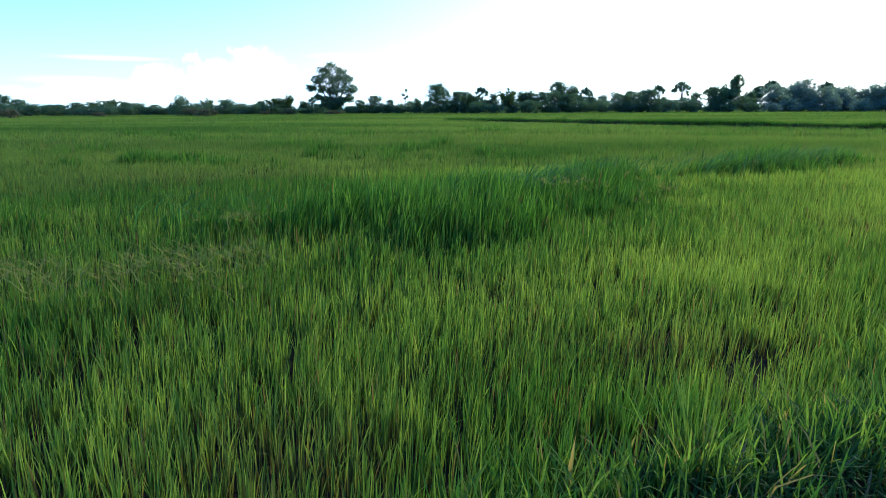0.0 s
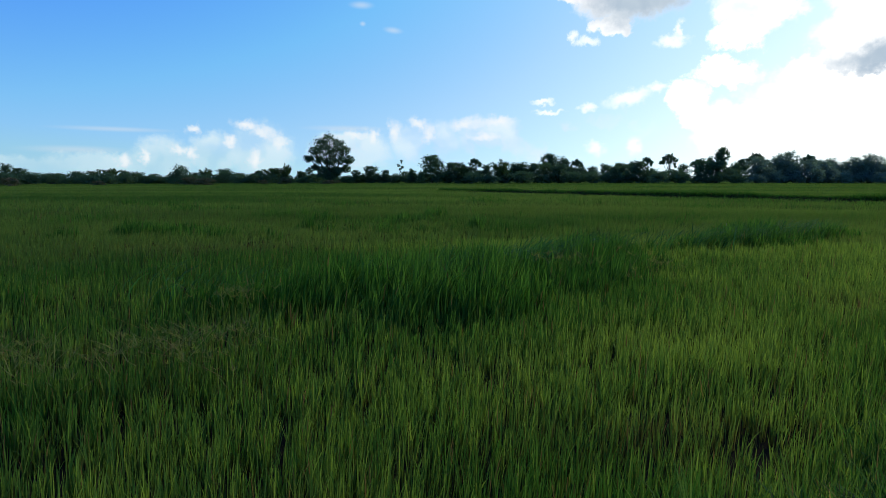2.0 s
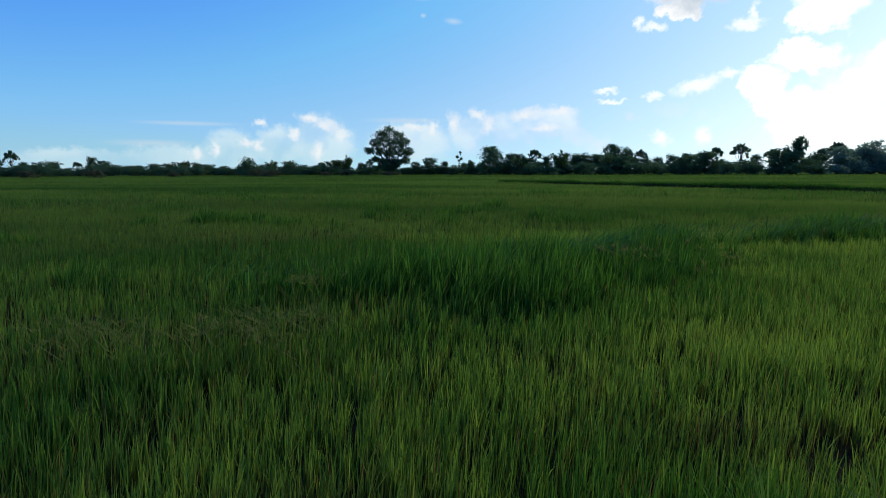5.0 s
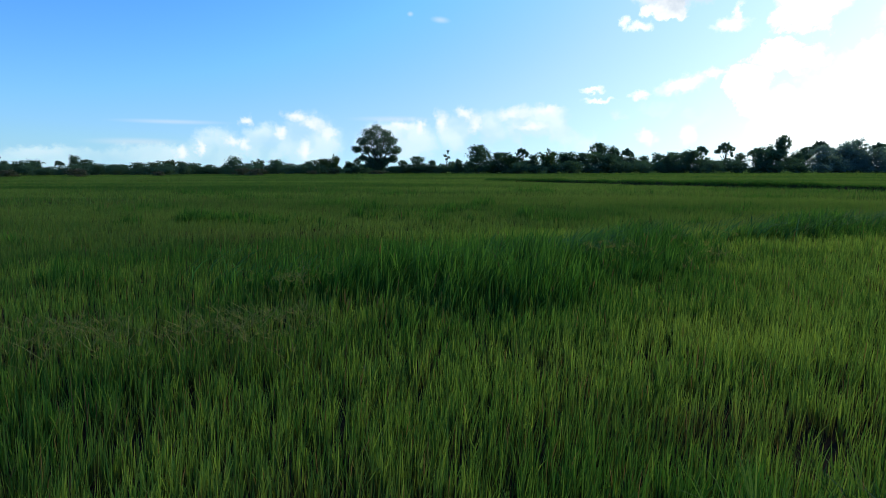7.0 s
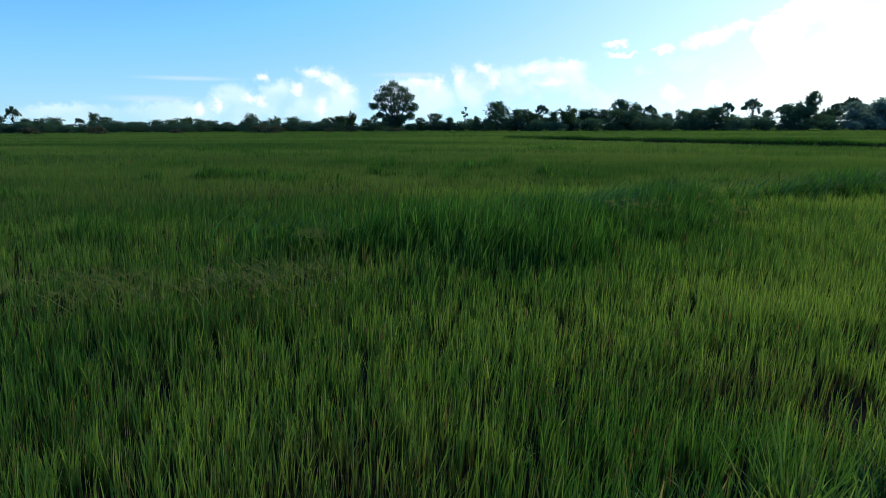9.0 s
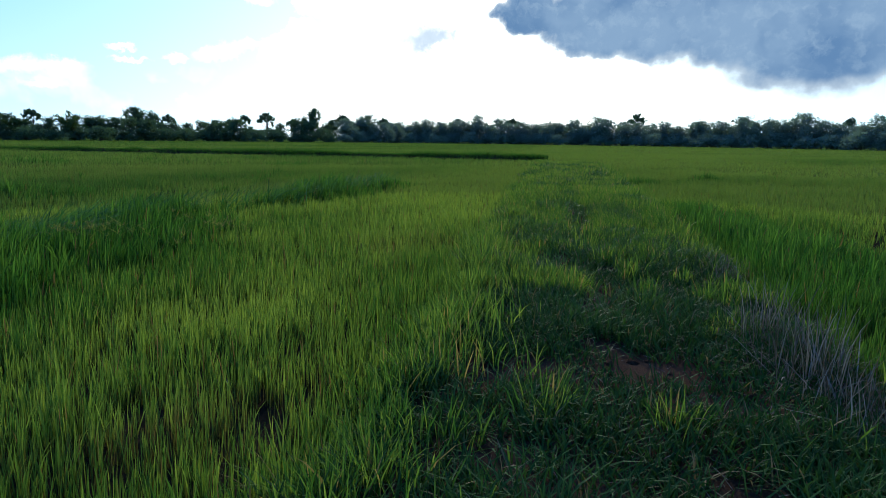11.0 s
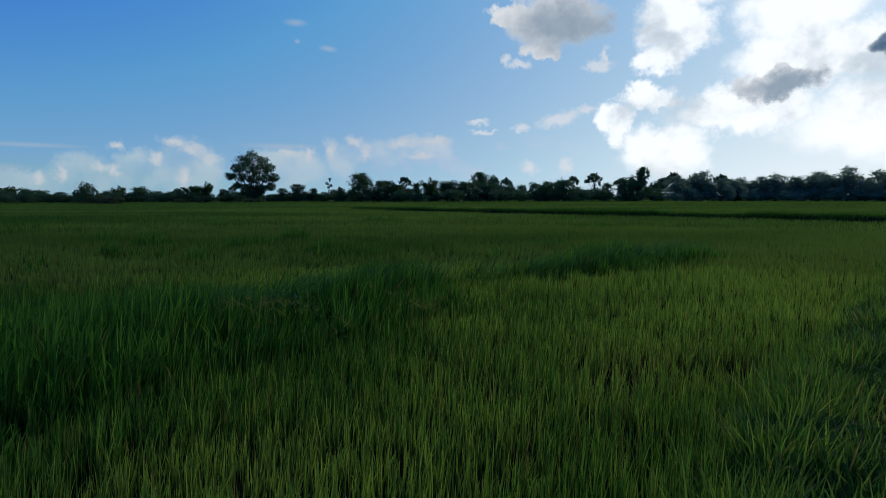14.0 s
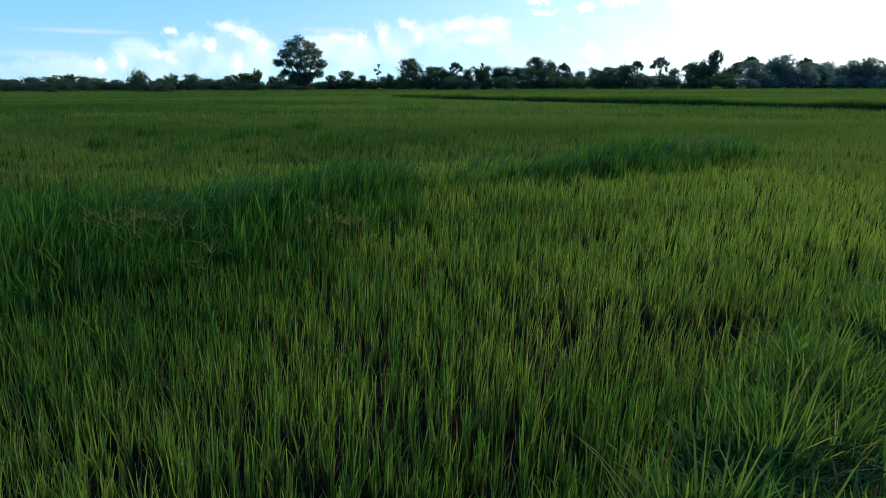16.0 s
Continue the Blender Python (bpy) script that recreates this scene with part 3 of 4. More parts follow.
def rice(x, y, thick, cuts, each=1):
    """Rice plants at those places, with that many blades fanning out of each root, all nodding a little with the wind."""
    keep = in_field(x, y)
    x, y = x[keep], y[keep]
    # sparse, poorer patches, and drifts where the weeds choke the rice
    thin = grain(x, y, 1.7, 31) * 0.6 + grain(x, y, 0.5, 32) * 0.4
    _, dry = patches(x, y)
    thin = thin - 0.05 * dry
    s, d = plan(x, y)
    thin = thin - 0.05 * rise(d, -3.6, -2.2) * (1 - rise(s, 9, 14))
    keep = (rng.random(len(x)) > 0.3 * rise(0.42 - thin, 0, 0.18)) & (rng.random(len(x)) > tall_share(x, y) * 0.45)
    # open water shows in a few gaps
    for px, py, wide in ((6.45, 7.15, 0.13), (5.75, 7.0, 0.08), (6.0, 7.3, 0.08)):
        keep &= np.hypot((x - px) / 1.6, y - py) > wide * (0.6 + 0.8 * grain(x, y, 0.12, 35))
    x, y, thin = [np.repeat(a[keep], each) for a in (x, y, thin)]
    n = len(x)
    tall, lush = tall_share(x, y), lush_share(x, y)
    pale, dry = patches(x, y)
    s, d = plan(x, y)
    vigour = np.repeat(rng.uniform(0.8, 1.15, n // each), each)
    height = (0.20 + 0.17 * lush + 0.09 * (thin - 0.5) + 0.14 * tall - 0.06 * pale) * vigour * rng.uniform(0.6 if each > 3 else 0.85, 1.12, n)
    strip = rise(d, -7.0, -1.2) * (1.2 * rise(s, 8.0, 15.0) - 0.5 * rise(d, -2.2, -1.4) * rise(s, 3, 6) * (1 - rise(s, 9, 12)))
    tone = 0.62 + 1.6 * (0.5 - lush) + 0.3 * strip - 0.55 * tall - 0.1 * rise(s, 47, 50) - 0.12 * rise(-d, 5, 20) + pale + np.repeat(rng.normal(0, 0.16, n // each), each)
    tone = tone + 0.08 * (1 - rise(np.hypot(x, y), 8, 14)) - 0.45 * rise(d, 1.8, 2.6) * (1 - rise(s, 25, 50))
    dry = np.clip(dry + 0.12 * rise(grain(x, y, 2.2, 33) * 0.6 + grain(x, y, 0.6, 34) * 0.4, 0.54, 0.8) + np.repeat(rng.normal(0, 0.10, n // each), each), 0, 1) * (1 - 0.7 * tall)
    if each > 1:
        x, y = x + rng.normal(0, 0.014, n), y + rng.normal(0, 0.014, n)
    base = np.stack([x, y, land(x, y) - 0.01], 1)
    width = thick * rng.uniform(0.6, 1.3, n)
    lean = np.abs(rng.normal(0.05, 0.07, n))
    droop = np.abs(rng.normal(0.05, 0.08, n)) + 0.16 * (rng.random(n) < 0.10)
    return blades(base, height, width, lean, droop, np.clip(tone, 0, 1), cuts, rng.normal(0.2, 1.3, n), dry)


def weeds(x, y, thick, cuts, each=4):
    """Tall weeds in bunches of upright blades whose tips nod with the wind."""
    tall = tall_share(x, y)
    keep = (rng.random(len(x)) < 2.0 * tall) & (dyke_share(x, y) < 0.1) & ~by_straw(x, y)
    x, y, tall = [np.repeat(a[keep], each) for a in (x, y, tall)]
    n = len(x)
    bunch = np.repeat(rng.normal(0, 1, n // each), each)
    height = (0.26 + 0.44 * tall) * rng.uniform(0.65, 1.12, n) * (0.8 + 0.4 * grain(x, y, 0.7, 41)) * (1 + 0.10 * bunch)
    beyond = rise(plan(x, y)[1], 1.5, 2.5)  # shorter past the dyke
    height = height * (1 - 0.30 * beyond)
    x, y = x + rng.normal(0, 0.022, n), y + rng.normal(0, 0.022, n)
    base = np.stack([x, y, land(x, y) - 0.01], 1)
    turn = np.repeat(rng.normal(0.1, 1.0, n // each), each) + rng.normal(0, 0.5, n)
    return blades(base, height, thick * rng.uniform(0.7, 1.4, n), np.abs(rng.normal(0.05, 0.07, n)), np.abs(rng.normal(0.14, 0.16, n)),
                  np.clip(0.31 - 0.18 * beyond + 0.28 * bunch + rng.normal(0, 0.20, n) + 0.8 * (grain(x, y, 1.1, 42) - 0.5), 0, 1), cuts, turn)


def bent_weeds():
    """Long leaves along the crest of the weeds, laid over by the wind."""
    line = [(-4.4, 7.9), (-2.0, 8.2), (-0.3, 9.0), (0.9, 9.9), (2.2, 11.0), (3.4, 12.3), (6.3, 13.8), (9.2, 15.6), (11.2, 16.4)]
    share = [0.12, 0.3, 0.9, 1.0, 0.9, 0.25, 0.35, 0.4]
    sets = []
    for (ax, ay), (bx, by), k in zip(line, line[1:], share):
        n = int(330 * k * math.hypot(bx - ax, by - ay))
        t = rng.random(n)
        x, y = ax + (bx - ax) * t + rng.normal(0, 0.25, n), ay + (by - ay) * t + rng.normal(-0.15, 0.42, n)
        keep = grain(x, y, 0.6, 43) > 0.35
        x, y = x[keep], y[keep]
        n = len(x)
        base = np.stack([x, y, land(x, y)], 1)
        sets.append(blades(base, rng.uniform(0.60, 0.95, n), 0.019 * rng.uniform(0.7, 1.4, n), rng.uniform(0.12, 0.3, n), rng.uniform(0.35, 0.85, n),
                           np.clip(0.5 + rng.normal(0, 0.25, n), 0, 1), (0.0, 0.4, 0.65, 0.85), rng.normal(-0.15, 0.65, n)))
    return joined(sets)


LONG, MIDDLE, SHORT = (0.0, 0.45, 0.78), (0.0, 0.6), (0.0,)
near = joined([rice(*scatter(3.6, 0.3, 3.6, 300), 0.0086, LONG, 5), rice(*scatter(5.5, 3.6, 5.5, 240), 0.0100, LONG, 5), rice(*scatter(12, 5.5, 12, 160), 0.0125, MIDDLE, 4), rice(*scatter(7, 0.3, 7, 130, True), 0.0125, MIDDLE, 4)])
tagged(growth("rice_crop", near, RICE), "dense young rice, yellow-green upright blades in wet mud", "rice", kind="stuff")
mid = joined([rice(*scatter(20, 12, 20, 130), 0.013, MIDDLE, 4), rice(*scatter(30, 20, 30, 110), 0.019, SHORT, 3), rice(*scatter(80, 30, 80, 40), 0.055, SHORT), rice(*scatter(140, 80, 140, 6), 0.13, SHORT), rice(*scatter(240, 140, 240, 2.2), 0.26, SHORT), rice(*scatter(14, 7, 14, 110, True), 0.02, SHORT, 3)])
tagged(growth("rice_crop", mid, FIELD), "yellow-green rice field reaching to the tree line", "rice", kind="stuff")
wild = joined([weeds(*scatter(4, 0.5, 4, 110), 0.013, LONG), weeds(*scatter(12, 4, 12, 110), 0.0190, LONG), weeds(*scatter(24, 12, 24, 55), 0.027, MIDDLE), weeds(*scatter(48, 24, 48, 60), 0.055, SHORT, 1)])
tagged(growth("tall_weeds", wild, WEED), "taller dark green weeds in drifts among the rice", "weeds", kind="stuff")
tagged(growth("bent_weeds", bent_weeds(), LODGED), "long weed leaves bent over by the wind, sky sheen painted bluish-green", "weeds", kind="stuff")


def sedges():
    """Sedges with spreading straw-coloured heads on thin stalks, in loose drifts, and fallen dead blades among them."""
    x, y = scatter(13, 1.5, 13, 55)
    drift = np.zeros(len(x))
    for px, py, wide, deep, k in ((-2.3, 4.7, 1.0, 0.6, 1.0), (-3.5, 4.3, 1.1, 0.6, 0.8), (-2.5, 6.5, 0.7, 0.35, 0.8), (-1.0, 6.3, 1.2, 0.3, 0.3), (1.9, 8.3, 0.8, 0.5, 0.5), (3.3, 8.9, 0.9, 0.5, 0.5), (0.9, 7.2, 1.2, 0.5, 0.35), (3.0, 7.6, 1.4, 0.5, 0.3), (5.4, 12.2, 1.6, 0.5, 0.4)):
        drift = np.maximum(drift, k * np.exp(-(((x - px) / wide) ** 2) - ((y - py) / deep) ** 2))
    keep = (drift * (0.4 + 1.2 * grain(x, y, 0.45, 52)) > 0.25 + 0.4 * rng.random(len(x))) & (dyke_share(x, y) < 0.1)
    x, y = x[keep], y[keep]
    n = len(x)
    top = land(x, y) + rng.uniform(0.33, 0.46, n) + 0.28 * tall_share(x, y)
    sets = []
    base = np.stack([x, y, land(x, y)], 1)
    sets.append(blades(base, (top - base[:, 2]) * 1.02, np.full(n, 0.0035), np.full(n, 0.02), np.zeros(n), rng.random(n) * 0.4, MIDDLE))
    tip = np.stack([x, y, top], 1)
    for _ in range(9):
        sets.append(blades(tip, rng.uniform(0.04, 0.12, n), np.full(n, 0.006), rng.uniform(0.5, 1.15, n), rng.uniform(0.0, 0.5, n), rng.random(n), MIDDLE))
    dead = np.repeat(tip, 2, 0) + rng.normal(0, 0.07, (2 * n, 3)) * (1, 1, 0.7) - (0, 0, 0.05)
    sets.append(blades(dead, rng.uniform(0.10, 0.30, 2 * n), np.full(2 * n, 0.0075), rng.uniform(0.8, 1.2, 2 * n), rng.uniform(0, 0.3, 2 * n), 0.5 + 0.5 * rng.random(2 * n), MIDDLE))
    return joined(sets)


head = sedges()
tagged(growth("sedges", head, SEDGE), "thin sedges with spreading straw-coloured seed heads", "sedge", kind="stuff")

# ---------------------------------------------------------------- the dyke's grass


def turf():
    """Low creeping grass over the dyke, with bare trodden soil left open."""
    sets = []
    for lo, hi, per, thick, size in ((0.0, 8.0, 2000, 0.0115, 1.0), (8.0, 20, 900, 0.015, 1.25), (20, 60, 110, 0.05, 1.6), (-16, -3.5, 160, 0.03, 1.5)):
        n = int((hi + 4 if lo == 0 else hi - lo) * 4.9 * per)
        s, d = rng.uniform(-3.5 if lo == 0 else lo, hi, n), rng.uniform(-1.5, 3.4, n)
        x, y = ALONG[0] * s + ACROSS[0] * d, ALONG[1] * s + ACROSS[1] * d
        k = dyke_share(x, y)
        bare = 0.55 * grain(x, y, 0.55, 61) + 0.45 * grain(x, y, 0.2, 62) + 0.12 * np.exp(-(((d - 1.0) / 0.5) ** 2)) * (0.5 + grain(x, y, 1.8, 63))
        for px, py, wide in ((3.35, 3.35, 0.28), (3.61, 2.99, 0.25), (3.61, 1.93, 0.30), (4.3, 1.62, 0.20), (4.49, 2.84, 0.16), (4.35, 2.5, 0.17), (4.85, 2.2, 0.17), (5.0, 2.75, 0.16), (13.1, 9.8, 0.4), (7.8, 5.5, 0.24), (10.2, 7.4, 0.3)):
            bare = bare + 0.52 * grain(x, y, 0.13, 65) * np.exp(-((x - px) ** 2 + (y - py) ** 2) / wide**2)
        keep = (k > 0.1 + 0.6 * rng.random(n)) & (bare < 0.73 + 0.12 * rng.normal(size=n))
        x, y, d, bare = x[keep], y[keep], d[keep], bare[keep]
        n = len(x)
        rank = grain(x, y, 0.8, 64)
        height = (0.06 + 0.16 * rank) * rng.uniform(0.6, 1.4, n) * size
        base = np.stack([x, y, land(x, y) - 0.004 + 0.03 * rng.random(n) * rank], 1)
        sets.append(blades(base, height, thick * rng.uniform(0.7, 1.4, n), rng.uniform(0.1, 0.95, n), rng.uniform(0, 0.5, n),
                           np.clip(0.25 - 0.1 * rise(d, 0.8, 1.6) + 0.6 * (rank - 0.4) + 0.65 * rise(plan(x, y)[0], 5, 11) + rng.normal(0, 0.22, n), 0, 1), MIDDLE))
    return joined(sets)


low = turf()
tagged(growth("dyke_grass", low, TURF), "low creeping grass on the trodden dyke, soil showing through", "grass", kind="stuff")


def fringe():
    """Coarse, paler grass along both edges of the dyke."""
    sets = []
    for hi, per, thick, cuts in ((9.0, 430, 0.011, LONG), (45.0, 110, 0.03, MIDDLE)):
        lo = -1.5 if hi < 10 else 9.0
        n = int((hi - lo) * 3.0 * per)
        s, side = rng.uniform(lo, hi, n), rng.random(n) < 0.55
        d = np.where(side, left_edge(s) + rng.normal(0.02, 0.16, n) + np.where(rng.random(n) < 0.35, 0.7 * rng.random(n) ** 1.5, 0), right_edge(s) + rng.normal(0.15, 0.3, n))
        x, y = ALONG[0] * s + ACROSS[0] * d, ALONG[1] * s + ACROSS[1] * d
        keep = grain(x, y, 0.45, 71) * 0.7 + grain(x, y, 1.4, 72) * 0.3 > 0.47
        keep &= ~by_straw(x, y)
        x, y, side = x[keep], y[keep], side[keep]
        n = len(x)
        height = (0.17 + 0.24 * grain(x, y, 0.9, 73)) * rng.uniform(0.6, 1.2, n)
        base = np.stack([x, y, land(x, y) - 0.01], 1)
        sets.append(blades(base, height, thick * rng.uniform(0.6, 1.4, n), np.abs(rng.normal(0.18, 0.16, n)), np.abs(rng.normal(0.15, 0.15, n)),
                           np.clip(np.where(side, 0.12 + 0.38 * rise(s[keep], 3, 5) - 0.22 * rise(s[keep], 6.5, 8), 0.24) + 0.15 * rise(s[keep], 10, 20) + rng.normal(0, 0.22, n), 0, 1), cuts))
    return joined(sets)


def rank_grass():
    """Knee-high grass that closes over the dyke farther on, leaving the worn track open."""
    n = 76000
    s, d = 6.5 + 39 * rng.random(n) ** 1.5, rng.uniform(-0.8, 3.0, n)
    x, y = ALONG[0] * s + ACROSS[0] * d, ALONG[1] * s + ACROSS[1] * d
    cover = 0.6 * grain(x, y, 0.7, 74) + 0.4 * grain(x, y, 0.25, 75) + 0.24 * rise(s, 5, 18) - 0.06 - 0.22 * np.exp(-(((d - 0.8) / 0.35) ** 2))
    keep = (cover > 0.51 + 0.05 * rng.normal(size=n)) & ~by_straw(x, y)
    x, y, s = x[keep], y[keep], s[keep]
    n = len(x)
    height = (0.14 + 0.2 * grain(x, y, 0.8, 76)) * rng.uniform(0.6, 1.2, n)
    base = np.stack([x, y, land(x, y) - 0.01], 1)
    return blades(base, height, (0.009 + 0.0008 * s) * rng.uniform(0.6, 1.4, n), np.abs(rng.normal(0.12, 0.14, n)), np.abs(rng.normal(0.15, 0.15, n)),
                  np.clip(0.42 + 0.2 * rise(s, 12, 26) + rng.normal(0, 0.22, n), 0, 1), MIDDLE)


edge = joined([fringe(), rank_grass()])
tagged(growth("edge_grass", edge, TUFT), "coarse pale green grass along the dyke edges", "grass", kind="stuff")


def grass_tuft(count, height, spread, material, name, label, pale):
    """One tussock: blades fanning out of one root."""
    root = rng.normal(0, 0.08, (count, 2))
    turn = np.arctan2(root[:, 1], root[:, 0]) + rng.normal(0, 0.5, count)
    base = np.c_[root, np.full(count, -0.02)]
    made = blades(base, height * rng.uniform(0.45, 1.1, count), 0.0085 * rng.uniform(0.6, 1.4, count), np.abs(rng.normal(spread, 0.12, count)),
                     np.abs(rng.normal(0.18, 0.15, count)), np.clip(pale + rng.normal(0, 0.2, count), 0, 1), LONG, turn)
    return tagged(growth(name, made, material), label, "grass", group="tussocks on the dyke")


def place_tufts():
    kinds = [grass_tuft(95, 0.44, 0.18, TUFT, "grass_tussock", "bright green tussock of coarse grass on the dyke", 0.2),
             grass_tuft(115, 0.48, 0.15, TUFT, "grass_tussock", "tall yellow-green tussock of grass on the dyke", 0.55),
             grass_tuft(80, 0.36, 0.22, TUFT, "grass_tussock", "small loose tussock of green grass on the dyke", 0.4)]
    spots = [(2.2, -0.93), (3.15, -0.87), (3.15, -0.45), (8.92, -0.66), (8.02, -0.56), (3.99, 0.33), (4.04, 1.04), (9.6, 1.9), (10.1, 2.3), (7.6, -0.1), (7.3, -0.52), (10.7, 0.25), (7.0, 0.61), (6.7, 0.12), (8.5, 1.05), (8.6, 1.59), (14.6, 0.17), (11.3, 1.41), (6.4, -0.5), (8.5, -0.39), (9.5, 0.84), (11.0, 1.65), (10.5, 2.12)]  # along, across
    pick = random.Random(5)
    while len(spots) < 285:
        s, d = pick.uniform(1.5, 16) if len(spots) < 200 else pick.uniform(12, 45), pick.uniform(-0.7, 2.5)
        if abs(d - 0.8) < 0.25 or (s < 11 and -0.35 < d < 1.25) or (s < 11 and d > 1 and pick.random() < 0.7) or (s < 5.6 and -0.55 < d < 3):
            continue
        spots.append((s, d))
    for i, (s, d) in enumerate(spots):
        x, y = ALONG[0] * s + ACROSS[0] * d, ALONG[1] * s + ACROSS[1] * d
        k = 1 if i < 5 else pick.choice((0, 1, 1, 2) if d < 0.2 else (0, 0, 2))
        size = pick.uniform(0.5, 0.85) if i > 22 else pick.uniform(0.8, 1.1)
        m = pose(x, y, float(land(np.array([x]), np.array([y]))[0]), 0, 0, pick.uniform(0, 360)) @ Matrix.Diagonal((size, size, size * pick.uniform(0.8, 1.1), 1))
        copy_thing(kinds[k], m)
    for k, (s, d) in enumerate(((11.9, 2.4), (9.9, -0.55), (12.8, 0.3))):
        x, y = ALONG[0] * s + ACROSS[0] * d, ALONG[1] * s + ACROSS[1] * d
        kinds[k].matrix_basis = pose(x, y, float(land(np.array([x]), np.array([y]))[0]))


place_tufts()


def straw_clump(count, height, name="dry_straw_clump"):
    """Dead grey-brown stalks: a dense low stubble, thin single stalks standing out of it, and others fallen about."""
    root = rng.normal(0, 1, (count, 2)) * (0.17, 0.11)
    base = np.c_[root, np.full(count, -0.01)]
    kind = rng.choice(3, count, p=(0.5, 0.3, 0.2))  # stubble, standing, fallen
    lean = np.choose(kind, (np.abs(rng.normal(0.25, 0.25, count)), np.abs(rng.normal(0.10, 0.12, count)), rng.uniform(0.95, 1.22, count)))
    size = height * np.choose(kind, (rng.uniform(0.2, 0.5, count), rng.uniform(0.5, 1.15, count), rng.uniform(0.5, 1.0, count)))
    made = blades(base, size, 0.0062 * rng.uniform(0.6, 1.5, count), lean, rng.uniform(0, 0.22, count), rng.random(count), LONG)
    return tagged(growth(name, made, STRAW), "clump of dead grey straw stalks at the dyke's edge", "straw", group="dry straw clumps")


def place_straw():
    kinds = [straw_clump(210, 0.52), straw_clump(180, 0.46)]
    for i, (x, y, size, tall) in enumerate(STRAW_SPOTS):
        m = pose(x, y, float(land(np.array([x]), np.array([y]))[0]), 0, 0, 50 + 67 * i) @ Matrix.Diagonal((size, size, size * tall, 1))
        if i < 2:
            kinds[i].location = m.translation
        else:
            copy_thing(kinds[i % 2], m)


place_straw()


def litter():
    """Fallen stalks and dead blades lying on the dyke's soil."""
    n = 1500
    s, d = rng.uniform(0, 9, n), np.concatenate([rng.normal(1.0, 0.6, n // 2), rng.normal(2.0, 0.4, n - n // 2)])
    x, y = ALONG[0] * s + ACROSS[0] * d, ALONG[1] * s + ACROSS[1] * d
    base = np.stack([x, y, land(x, y) + 0.012 + 0.03 * rng.random(n)], 1)
    made = blades(base, rng.uniform(0.03, 0.12, n), rng.uniform(0.003, 0.006, n), np.full(n, 1.25), np.zeros(n), rng.random(n), MIDDLE)
    tagged(growth("straw_litter", made, STRAW), "scattered dead stalks lying on trodden soil", "straw", kind="stuff")


litter()


def soil_clods():
    """Dried lumps of reddish soil lying on the bare, trodden patches."""
    pick = random.Random(21)
    kinds = []
    for _ in range(3):
        bm = bmesh.new()
        bmesh.ops.create_icosphere(bm, subdivisions=2, radius=1.0)
        for v in bm.verts:
            v.co *= pick.uniform(0.78, 1.15)
            v.co.z = max(v.co.z * 0.62, -0.25)
        co = [tuple(v.co) for v in bm.verts]
        tris = [[v.index for v in f.verts] for f in bm.faces]
        bm.free()
        ob = mesh_object("soil_clod", co, tris, SOIL, smooth=True, extra=(("dyke", np.ones(len(co))), ("far", np.zeros(len(co)))))
        kinds.append(tagged(ob, "dry lump of reddish soil on the trodden dyke", "soil clod", group="soil clods"))
    places = []
    for px, py in ((3.61, 1.93), (4.3, 1.68), (4.4, 2.45), (3.61, 2.99), (3.35, 3.35), (4.85, 2.2)):
        places += [(px + pick.gauss(0, 0.13), py + pick.gauss(0, 0.13)) for _ in range(7)]
    for i, (x, y) in reversed(list(enumerate(places))):
        size = 0.012 + 0.035 * pick.random() ** 2
        m = pose(x, y, float(land(np.array([x]), np.array([y]))[0]) + 0.1 * size, 0, 0, pick.uniform(0, 360)) @ Matrix.Diagonal((size * 1.2, size, size, 1))
        if i < 3:
            kinds[i].matrix_basis = m
        else:
            copy_thing(kinds[i % 3], m)


soil_clods()

# ---------------------------------------------------------------- the cross bank


